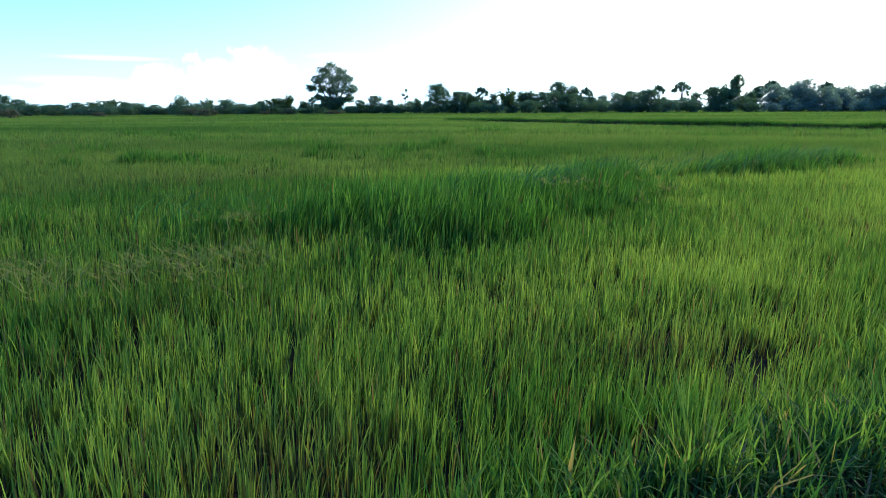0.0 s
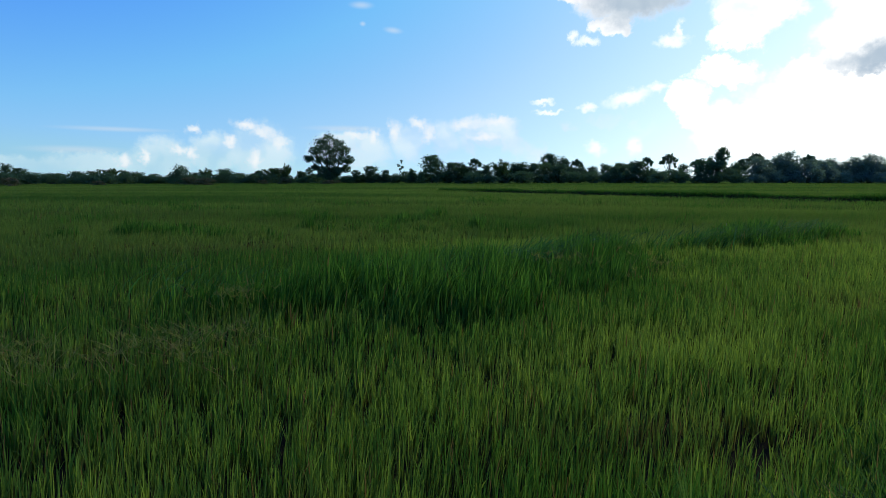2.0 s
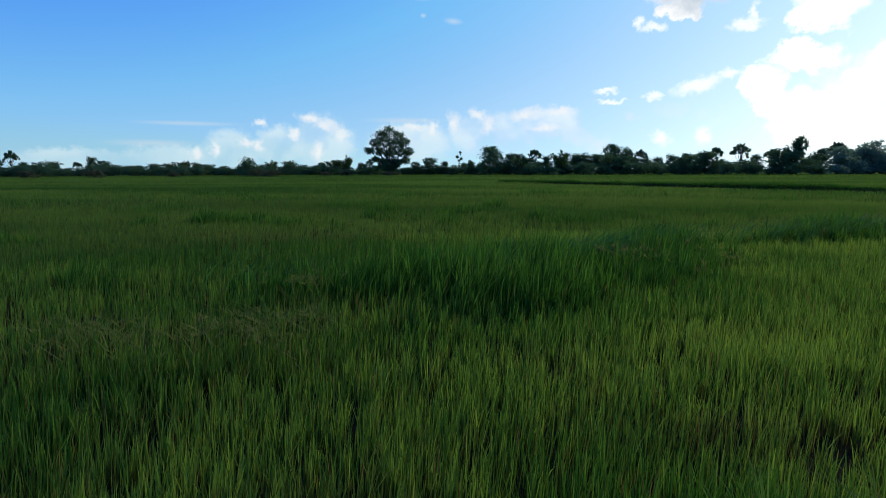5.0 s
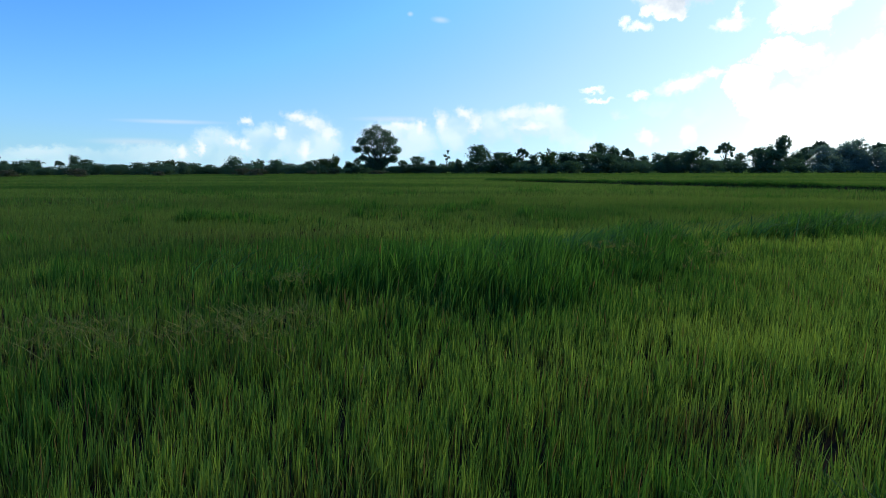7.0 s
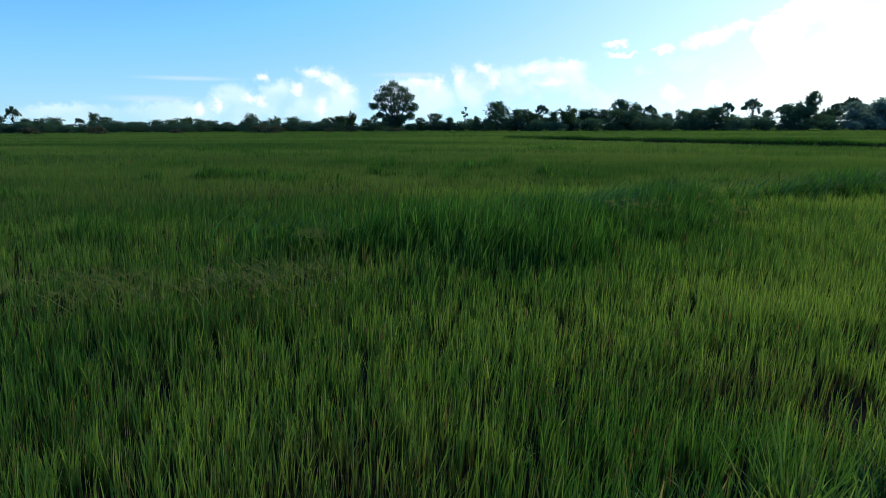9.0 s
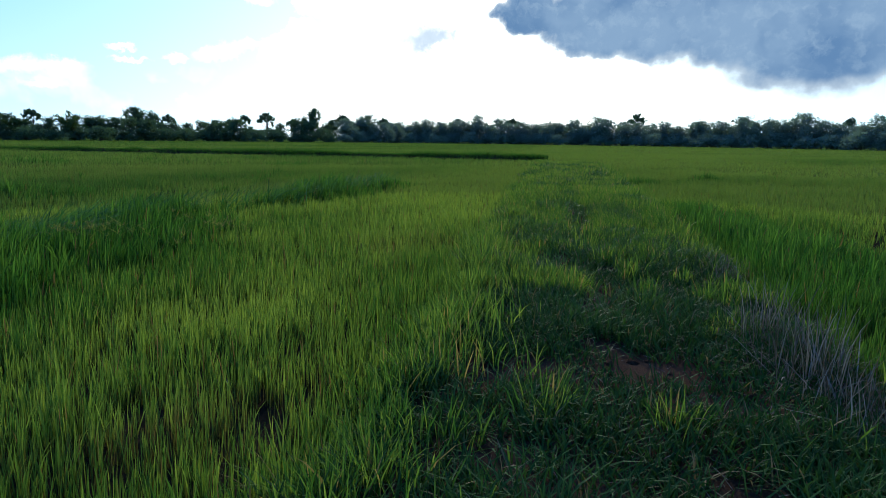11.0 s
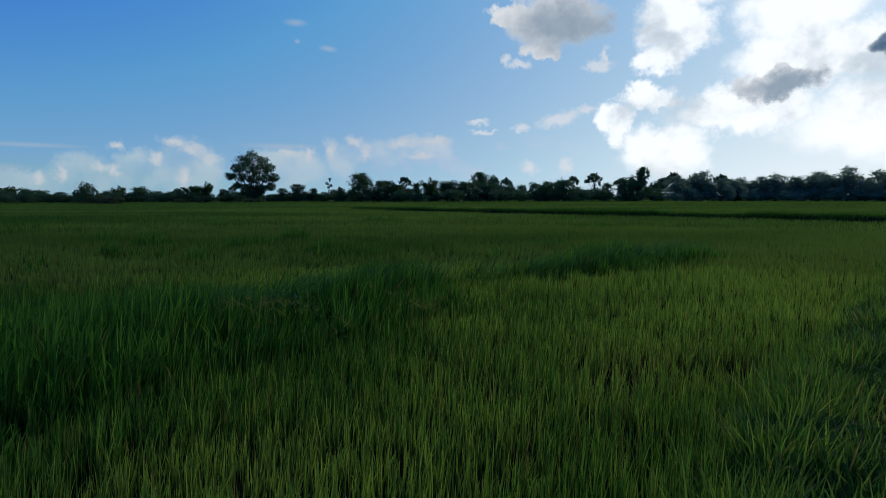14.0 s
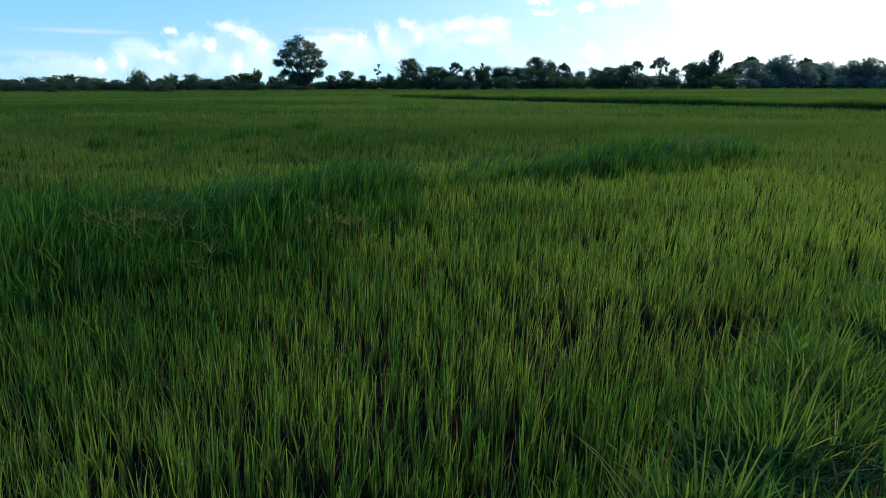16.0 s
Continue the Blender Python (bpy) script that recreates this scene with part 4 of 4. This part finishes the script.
def cross_bank():
    """A low earth bank that runs off square to the dyke, overgrown with dark grass."""
    d = np.linspace(-58, -0.2, 150)
    lobes = np.array([(-0.95, 0.0), (-0.6, 0.28), (-0.2, 0.46), (0.25, 0.46), (0.6, 0.25), (0.95, 0.0)])
    verts = []
    for v in d:
        mid = 48.6 + 0.8 * (float(grain(np.array([v]), np.array([0.0]), 5.0, 81)[0]) - 0.5)
        for off, up in lobes:
            s = mid + off
            x, y = ALONG[0] * s + ACROSS[0] * v, ALONG[1] * s + ACROSS[1] * v
            tail = min(1.0, (v + 58.2) / 14, 0.3 - v / 1.5)
            verts.append((x, y, MUD - 0.12 + up * tail * (0.8 + 0.5 * float(grain(np.array([v]), np.array([off]), 1.5, 82)[0]))))
    k = len(lobes)
    quads = [(i * k + j, i * k + j + 1, (i + 1) * k + j + 1, (i + 1) * k + j) for i in range(len(d) - 1) for j in range(k - 1)]
    bank = tagged(mesh_object("field_bank", verts, quads, SOIL, smooth=True, extra=(("dyke", np.ones(len(verts))), ("far", np.zeros(len(verts))))),
                  "low earth bank across the rice field, overgrown with dark grass", "bank", kind="structure")
    n = 34000
    v, off = rng.uniform(-57, -0.2, n), rng.normal(0, 0.45, n)
    s = 48.6 + 0.8 * (grain(v, np.zeros(n), 5.0, 81) - 0.5) + off
    x, y = ALONG[0] * s + ACROSS[0] * v, ALONG[1] * s + ACROSS[1] * v
    top = MUD - 0.1 + 0.46 * np.clip(1 - (off / 0.95) ** 2, 0, 1)
    height = (0.14 + 0.34 * grain(x, y, 2.2, 84)) * rng.uniform(0.6, 1.2, n) * (0.4 + 0.6 * rise(v, -57, -40))
    made = blades(np.stack([x, y, top], 1), height, rng.uniform(0.03, 0.06, n), np.abs(rng.normal(0.2, 0.2, n)), np.abs(rng.normal(0.2, 0.15, n)),
                   np.clip(0.2 + rng.normal(0, 0.2, n), 0, 1), SHORT)
    tagged(growth("bank_grass", made, WEED), "dark rank grass growing on the cross bank", "grass", kind="stuff")


cross_bank()

# ---------------------------------------------------------------- trees


def tube(points, radii, sides=7):
    """A tapering limb along points."""
    verts, quads = [], []
    for i, (p, r) in enumerate(zip(points, radii)):
        ahead = (Vector(points[min(i + 1, len(points) - 1)]) - Vector(points[max(i - 1, 0)])).normalized()
        a = ahead.orthogonal().normalized()
        b = ahead.cross(a)
        for k in range(sides):
            t = 2 * math.pi * k / sides
            verts.append(Vector(p) + (a * math.cos(t) + b * math.sin(t)) * r)
    for i in range(len(points) - 1):
        for k in range(sides):
            a, b = i * sides + k, i * sides + (k + 1) % sides
            quads.append((a, b, b + sides, a + sides))
    return [tuple(v) for v in verts], quads


def limbs(parts):
    verts, quads = [], []
    for v, q in parts:
        quads += [tuple(i + len(verts) for i in f) for f in q]
        verts += v
    return verts, quads


def leaves(centres, size, tone):
    """A small folded leaf spray of two triangles at each centre, turned at random."""
    n = len(centres)
    a = rng.normal(size=(n, 3))
    a /= np.linalg.norm(a, axis=1)[:, None]
    b = rng.normal(size=(n, 3))
    b -= (a * b).sum(1)[:, None] * a
    b /= np.linalg.norm(b, axis=1)[:, None]
    s = (size * rng.uniform(0.6, 1.4, n))[:, None]
    up = np.cross(a, b) * s * 0.25
    verts = np.stack([centres - a * s, centres + b * s * 0.55 + up, centres + a * s, centres - b * s * 0.55 + up], 1).reshape(-1, 3)
    k = (np.arange(n) * 4)[:, None]
    tris = np.concatenate([k + (0, 1, 2), k + (0, 2, 3)], 0)
    return verts, tris, np.repeat(tone, 4)


def crown_points(lobes, per_lobe, shell=0.55):
    """Places for leaf sprays, thickest near the skin of each lobe, in small bunches with gaps between them."""
    out, tones = [], []
    for (cx, cy, cz), (rx, ry, rz) in lobes:
        bunches = max(8, per_lobe // 16)
        way = rng.normal(size=(bunches, 3))
        way /= np.linalg.norm(way, axis=1)[:, None]
        depth = shell + (1 - shell) * rng.random(bunches) ** 0.6
        hub = np.array((cx, cy, cz)) + way * depth[:, None] * (rx, ry, rz)
        r = 0.21 * (rx + ry + rz) / 3
        pts = np.repeat(hub, 16, 0) + rng.normal(size=(bunches * 16, 3)) * r * (1, 1, 0.85)
        out.append(pts)
        # light from above painted in: sprays paler on a lobe's top, darker underneath
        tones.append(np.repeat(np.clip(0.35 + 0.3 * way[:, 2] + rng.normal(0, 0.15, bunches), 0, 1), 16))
    return np.concatenate(out), np.concatenate(tones)


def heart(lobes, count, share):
    """The inner leaves that fill each lobe: broad sprays well inside its skin, toned darker to paint in shade."""
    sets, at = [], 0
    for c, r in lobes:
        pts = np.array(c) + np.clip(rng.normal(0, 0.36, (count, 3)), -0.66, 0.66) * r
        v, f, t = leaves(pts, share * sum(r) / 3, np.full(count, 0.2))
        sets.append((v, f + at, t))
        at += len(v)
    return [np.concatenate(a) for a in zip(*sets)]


def tree(name, label, lobes, per_lobe, leaf, material, trunk, height, girth, forks, category="tree", shell=0.55, group="", core=0.0):
    """A tree of about one unit's measure given in metres: trunk and limbs that reach into the crown's lobes, and a crown of leaf sprays."""
    thing = new(name)
    tagged(thing, label, category, group=group)
    pick = random.Random(len(lobes) * 31 + per_lobe)
    fork = Vector((pick.uniform(-0.2, 0.2) * girth * 3, pick.uniform(-0.2, 0.2) * girth * 3, trunk))
    parts = [tube([(0, 0, -0.4), (fork.x * 0.3, fork.y * 0.3, trunk * 0.45), tuple(fork)], [girth * 1.25, girth * 0.9, girth * 0.75])]
    for (c, r) in lobes[:forks]:
        c = Vector(c)
        mid = fork.lerp(c, 0.5) + Vector((pick.uniform(-0.3, 0.3), pick.uniform(-0.3, 0.3), -0.06 * height))
        parts.append(tube([tuple(fork - Vector((0, 0, 0.1 * trunk))), tuple(mid), tuple(c)], [girth * 0.55, girth * 0.36, girth * 0.14], 5))
        for _ in range(3):
            end = c + Vector((pick.uniform(-0.8, 0.8) * r[0], pick.uniform(-0.8, 0.8) * r[1], pick.uniform(-0.1, 0.8) * r[2]))
            parts.append(tube([tuple(mid.lerp(c, 0.6)), tuple(end)], [girth * 0.2, girth * 0.07], 4))
    v, q = limbs(parts)
    mesh_object("trunk", v, q, BARK, thing, smooth=True)
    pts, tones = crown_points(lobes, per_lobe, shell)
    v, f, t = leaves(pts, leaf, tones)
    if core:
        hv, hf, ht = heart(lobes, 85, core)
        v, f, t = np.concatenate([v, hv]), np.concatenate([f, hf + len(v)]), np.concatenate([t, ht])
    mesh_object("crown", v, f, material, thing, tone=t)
    return thing


def round_lobes(count, wide, low, high, size, seed, flat=0.8):
    """Lobes heaped into a rounded crown."""
    pick = random.Random(seed)
    out = []
    for i in range(count):
        a, u = i * 2.4 + pick.uniform(-0.5, 0.5), (i + 0.5) / count
        z = low + (high - low) * u
        r = wide * math.sqrt(max(0.05, 1 - (1.55 * (u - 0.36)) ** 2)) * pick.uniform(0.55, 0.95)
        k = size * pick.uniform(0.75, 1.25)
        out.append(((r * math.cos(a), r * math.sin(a), z), (k, k, k * flat)))
    out.append(((0, 0, (low + high) / 2), (wide * 0.5, wide * 0.5, (high - low) * 0.35)))
    return out


def bamboo(name, label, seed):
    """A clump of arching culms, feathered with narrow leaves. One unit high."""
    thing = tagged(new(name), label, "bamboo", group="bamboo clumps")
    pick = random.Random(seed)
    parts, pts = [], []
    for _ in range(26):
        a, lean, h = pick.uniform(0, 6.283), pick.uniform(0.05, 0.42), pick.uniform(0.6, 1.02)
        root = Vector((math.cos(a) * 0.1 * pick.random(), math.sin(a) * 0.1 * pick.random(), -0.02))
        path = [root + Vector((math.cos(a) * lean * q**2.2, math.sin(a) * lean * q**2.2, h * (q - 0.16 * lean * q**5 * 3))) for q in (0, 0.3, 0.55, 0.75, 0.9, 1.0)]
        parts.append(tube([tuple(p) for p in path], [0.008, 0.0075, 0.0065, 0.005, 0.003, 0.0015], 4))
        for p0, p1 in zip(path[1:], path[2:]):
            for _ in range(22):
                p = p0.lerp(p1, pick.random())
                pts.append((p.x + pick.gauss(0, 0.035), p.y + pick.gauss(0, 0.035), p.z + pick.gauss(-0.01, 0.03)))
    v, q = limbs(parts)
    mesh_object("culms", v, q, BARK, thing, smooth=True)
    pts = np.array(pts)
    v, f, t = leaves(pts, 0.032, np.clip(0.4 + rng.normal(0, 0.2, len(pts)), 0, 1))
    mesh_object("foliage", v, f, BAMBOO, thing, tone=t)
    return thing


def great_tree():
    lobes = [((0.4, 0, 14.6), (2.7, 2.6, 2.1)), ((-2.6, 0.8, 13.4), (2.5, 2.5, 2.0)), ((3.1, -0.5, 13.0), (2.5, 2.4, 2.0)), ((-4.6, 0, 10.9), (2.2, 2.3, 1.5)),
             ((5.4, 0.6, 11.0), (2.0, 2.1, 1.7)), ((-1.0, -2.2, 11.2), (2.7, 2.3, 2.0)), ((1.8, 2.0, 10.6), (2.7, 2.3, 2.0)), ((-6.6, -0.4, 8.6), (1.7, 1.8, 1.0)),
             ((6.9, 0.2, 8.0), (1.6, 1.8, 1.4)), ((-3.2, 1.2, 8.2), (2.1, 2.0, 1.3)), ((4.0, -1.2, 7.8), (2.2, 2.0, 1.5)), ((0.4, 0.3, 7.6), (2.2, 2.0, 1.6)),
             ((-4.6, 0.6, 5.6), (1.4, 1.4, 0.9)), ((5.6, 0.6, 5.2), (1.7, 1.6, 1.1)), ((2.2, 0.4, 5.0), (1.8, 1.7, 1.0)), ((-1.8, -0.6, 5.0), (1.7, 1.6, 1.0)), ((1.6, 0.4, 2.8), (1.9, 1.6, 1.3)), ((-2.4, 0, 3.2), (1.8, 1.5, 1.2)), ((-0.4, -1.4, 3.4), (1.6, 1.2, 1.2)), ((2.9, -1.0, 4.0), (1.6, 1.4, 1.1)), ((0.2, -0.8, 2.4), (2.2, 1.4, 1.3))]
    return tree("great_tree", "large broad-crowned tree standing alone, sky showing through", lobes, 900, 0.22, CROWN, 2.6, 17, 0.62, 12, shell=0.35)


def far_row(x, y):
    return float(land(np.array([x]), np.array([y]))[0]) - 0.1


def stand(thing, spots, unit_h, unit_r, first=True):
    """The thing and its copies, each scaled to its own height and half width."""
    pick = random.Random(len(spots) * 7 + int(unit_h * 10))
    for i, (x, y, h, r) in reversed(list(enumerate(spots))):
        m = pose(x, y, far_row(x, y), 0, 0, pick.uniform(0, 360)) @ Matrix.Diagonal((r / unit_r, r / unit_r, h / unit_h, 1))
        if i == 0:
            thing.matrix_basis = m
        else:
            copy_thing(thing, m)


big = great_tree()
big.matrix_basis = pose(-38.8, 206.4, far_row(-38.8, 206.4), 0, 0, 10.6) @ Matrix.Diagonal((1.04, 1.04, 1.07, 1))

ROUND_LEFT = [  # x, y, height, half width
    (-167.9, 191.9, 4.6, 4.4), (-162, 197, 5.8, 3.3), (-152.7, 204.3, 7.8, 2.6), (-151.6, 208.8, 6.4, 3.5), (-146.6, 217.7, 4.1, 4.5), (-141.2, 215.9, 4.3, 2.7),
    (-135.2, 216.2, 4.3, 2), (-121.7, 224.1, 5.4, 2.8), (-117.4, 226.4, 4.7, 3.5), (-112.3, 228.9, 4.3, 2.8), (-95.7, 228.2, 4.7, 2.8), (-85.7, 232.2, 6.3, 3.8),
    (-80, 234.2, 4.7, 2.4), (-71.2, 229.2, 5.5, 2.8), (-54.8, 233.6, 5.3, 3.3), (-32.6, 230.2, 5.8, 2.5), (-168.8, 191.2, 5.5, 2.5), (-169.5, 180.5, 6.8, 2.9),
    (-178.6, 177.9, 5.7, 3.1), (-183.5, 172.8, 6, 3.4), (-191.6, 163.9, 5.7, 3.2), (-196.3, 158.2, 6, 3.1),
]
ROUND_MIDDLE = [  # x, y, height, half width
    (-26.7, 230.9, 7.6, 3.7), (-20.6, 231.6, 5.8, 2.3), (-9.6, 224.8, 6.1, 2), (-1.7, 210, 11.3, 5.2), (5.1, 212.9, 8.3, 3.2), (18.5, 212.1, 7.6, 2.7),
    (37.8, 236.9, 6.6, 2.8), (67.3, 245.9, 7.5, 3.4), (73.4, 247.3, 8.7, 3.8), (77.7, 242.8, 9.3, 3.5), (101, 234.1, 8.2, 3.2),
]
ROUND_RIGHT = [  # x, y, height, half width
    (144.3, 245.7, 9.9, 3.3), (149.1, 242.8, 11.1, 4.6), (167.4, 241.6, 11.3, 3.8), (192, 260.9, 10, 4.5), (213.3, 273, 10.4, 5.5), (222.4, 265.7, 10.3, 5.5),
    (231.3, 258, 10.8, 5.2), (239.9, 250.1, 11, 5.1), (260.5, 239.8, 11.5, 5.2), (261.6, 227.4, 10.8, 5.1), (268.9, 218.7, 11.2, 5.1), (276.8, 208.6, 12, 5.7),
    (277.3, 195.3, 10.4, 4.9), (271, 163.8, 12.3, 4.1), (281.8, 160.3, 10.3, 3.9), (279.1, 149.6, 9.6, 4.4), (283.3, 141.5, 10, 4.3), (280.3, 130.4, 10.6, 4.1),
    (283.8, 122.6, 9.9, 3.8), (273.2, 109.2, 10.8, 4.6),
]
ROUND_EDGE = [  # x, y, height, half width
    (276.2, 101.4, 9.3, 3.5), (272.4, 89.3, 10.3, 4.3), (274.3, 83.3, 9.7, 3.3), (277, 73.7, 10.4, 3.7), (278.6, 67.6, 10.8, 3.6),
]
LOFTY = [  # x, y, height, half width
    (29.2, 215.5, 8, 2.5), (50.3, 253, 13.6, 4.2), (55.7, 251.9, 11.6, 3.5), (82.8, 241.1, 9.2, 2.8), (106.8, 223.2, 10.8, 1.9), (110.3, 221.5, 14.6, 3),
    (118.1, 225.9, 8.1, 2.6), (134.7, 251, 11.1, 3.4),
]
OPEN = [  # x, y, height, half width
    (-156.3, 201.5, 5.5, 1.9), (-51.4, 231.3, 6.6, 1.9), (14.7, 217, 9.8, 2.8), (60.6, 247.6, 10.4, 3.4), (90.8, 246.2, 11.4, 2.9), (98.8, 243.1, 12.3, 4.5),
    (112.2, 245.5, 10.3, 3.5), (139.1, 248.7, 13, 4.7), (159.8, 244.9, 12.3, 3.5), (165.6, 251.8, 11.7, 3.6), (253.4, 247.2, 15, 5.6), (266.8, 170.6, 16.2, 5.4),
    (275.4, 79.5, 13, 3), (-166.4, 183.3, 9.1, 2.6), (-187.2, 168.9, 6.7, 2.2),
]
CANES = [  # x, y, height, half width
    (-126.2, 212.9, 5.7, 3.1), (-121.9, 215.4, 6.4, 3.6), (-92, 229.8, 6.5, 2.8), (-64.1, 226.6, 7, 4.6), (-59.8, 227.8, 8.4, 2.1), (10.3, 212.7, 7.6, 3),
    (23.6, 208.6, 9.3, 3.7),
]
SCRUB_SPOTS = [  # x, y, height, half width
    (-78.5, 175.2, 6.4, 3.9), (194.7, 189.3, 4.6, 3.2), (210.1, 147.4, 2, 2.2), (251.6, 137.3, 6.6, 3.7), (252.4, 119.4, 5.9, 3.5),
]
GREY_SPOTS = [(-130, 148, 2.4, 3.4), (-108, 145, 2.6, 3.6), (-96, 163, 1.7, 2.6), (-64, 158, 2.4, 3.6), (-74, 172, 2.8, 3.4), (-60, 198, 1.8, 2.4), (-52, 196, 2.6, 3.2), (-37, 199, 1.7, 4.5)]

dense = [tree("field_tree", "dark round-crowned tree in the tree line", round_lobes(13, 2.3, 0.9, 9.0, 1.6, 3 + k), 230, 0.20, CROWN, 1.8, 10, 0.24, 5, core=0.17, group="trees of the tree line") for k in range(3)]
lofty = [tree("lofty_tree", "tall tree with its crown held above the tree line", round_lobes(11, 1.9, 4.2, 9.0, 1.5, 73 + k), 340, 0.21, CROWN, 4.6, 10, 0.2, 6, shell=0.4, group="tall trees of the tree line") for k in range(2)]
for k in range(2):
    stand(lofty[k], LOFTY[k::2], 10.2, 2.9)
woods = [tree("wood_tree", "dark forest tree at the far edge of the fields", round_lobes(12, 2.4, 0.9, 8.6, 1.8, 23 + k), 160, 0.19, HAZED_WOODS, 1.8, 10, 0.26, 4, core=0.17, group="trees of the far wood") for k in range(2)]


def parasol_lobes(seed):
    """Small separate heads of leaf held out on bare limbs, higher towards the middle."""
    pick = random.Random(seed)
    out = []
    for i in range(20):
        a, r = i * 2.4, 3.0 * math.sqrt((i + 0.3) / 20)
        k = pick.uniform(0.6, 1.05)
        out.append(((r * math.cos(a), r * math.sin(a), 8.8 - 0.26 * r * r * pick.uniform(0.5, 1.3) + pick.uniform(-0.4, 0.4)), (k, k, 0.7 * k)))
    return out


open_trees = [tree("parasol_tree", "open spreading tree with bare limbs below a thin flat crown", parasol_lobes(4 + k), 96, 0.22, CROWN, 4.2, 10, 0.2, 14, shell=0.2, group="parasol trees") for k in range(2)]
for k in range(2):
    stand(open_trees[k], OPEN[k::2], 9.7, 3.7)
clumps = [bamboo("bamboo_clump", "arching feathery bamboo clump in the tree line", 11 + k) for k in range(2)]
for k in range(2):
    stand(clumps[k], CANES[k::2], 1.0, 0.40)
thin = tree("slender_tree", "slender sparse young tree above the scrub", [((-0.5, 0, 7.4), (0.6, 0.6, 0.9)), ((0.6, 0.1, 8.6), (0.7, 0.6, 0.8)), ((0.1, 0, 5.8), (0.6, 0.6, 0.6)), ((0.9, 0, 6.6), (0.5, 0.5, 0.6))], 70, 0.2, CROWN, 4.6, 9.5, 0.12, 4, shell=0.1)
thin.matrix_basis = pose(-14.9, 232.0, far_row(-14.9, 232.0))
bushes = [tree("bush", "dense dark green bush at the field's edge", round_lobes(8, 2.1, 0.6, 3.4, 1.35, 43 + k), 210, 0.10, CROWN, 0.6, 4, 0.14, 4, core=0.17, category="bush", group="bushes by the tree line") for k in range(3)]


def hedge_spots():
    """Bushes crowding under the trees, in a winding double row along the field's far side."""
    pick = random.Random(9)
    out = []
    for row in range(3):
        a = -64.0 if row < 2 else 30.0
        while a < 84:
            right = float(rise(a, -4, 4))
            gone = float(rise(a, 22, 36))
            far = 232 - 24 * right + 18 * float(rise(a, 8, 14)) + 42 * gone - 28 * float(rise(a, 60, 76))
            r = far + row * 6 + pick.uniform(-4, 4)
            h = (4.3 + 2.9 * right + 2.4 * gone) * pick.uniform(0.7, 1.2) * (0.85 - 0.25 * right, 1.1, 1.3)[row]
            w = h * pick.uniform(0.7, 1.0) + 1.2 if h < 6.5 else h * pick.uniform(0.46, 0.58)
            out.append((r * math.sin(radians(a)), r * math.cos(radians(a)), h, w))
            a += math.degrees(((1.35, 1.35, 1.9) if h < 6.5 else (1.1, 1.05, 1.5))[row] * w / r)
    return out


hedge = hedge_spots()
low = SCRUB_SPOTS + [h for h in hedge if h[0] < 120 and h[2] < 6.5]
for k in range(3):
    stand(bushes[k], low[k::3], 4.2, 3.0)
    high = [h for h in hedge if h[0] < 120 and h[2] >= 6.5]
    stand(dense[k], ROUND_LEFT[k::3] + ROUND_MIDDLE[k::3] + high[k::3], 10.2, 3.4)
thicket = [tree("thicket_bush", "thicket at the foot of the far wood, green dulled with painted haze", round_lobes(9, 2.1, 0.6, 3.4, 1.35, 53 + k), 200, 0.10, HAZED_WOODS, 0.6, 4, 0.14, 4, category="bush", core=0.17, group="thickets of the far wood") for k in range(2)]
low = [h for h in hedge if h[0] >= 120 and h[2] < 6.5]
high = [h for h in hedge if h[0] >= 120 and h[2] >= 6.5]
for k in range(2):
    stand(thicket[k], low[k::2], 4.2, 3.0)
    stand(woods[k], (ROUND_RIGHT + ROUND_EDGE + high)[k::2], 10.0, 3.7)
scrub = tree("grey_scrub", "low grey-brown scrub bush at the edge of the field", round_lobes(7, 2.0, 0.5, 2.4, 1.1, 61), 150, 0.2, SCRUB, 0.5, 3, 0.1, 5, category="bush", shell=0.2, group="grey scrub")
stand(scrub, GREY_SPOTS, 3.2, 2.9)
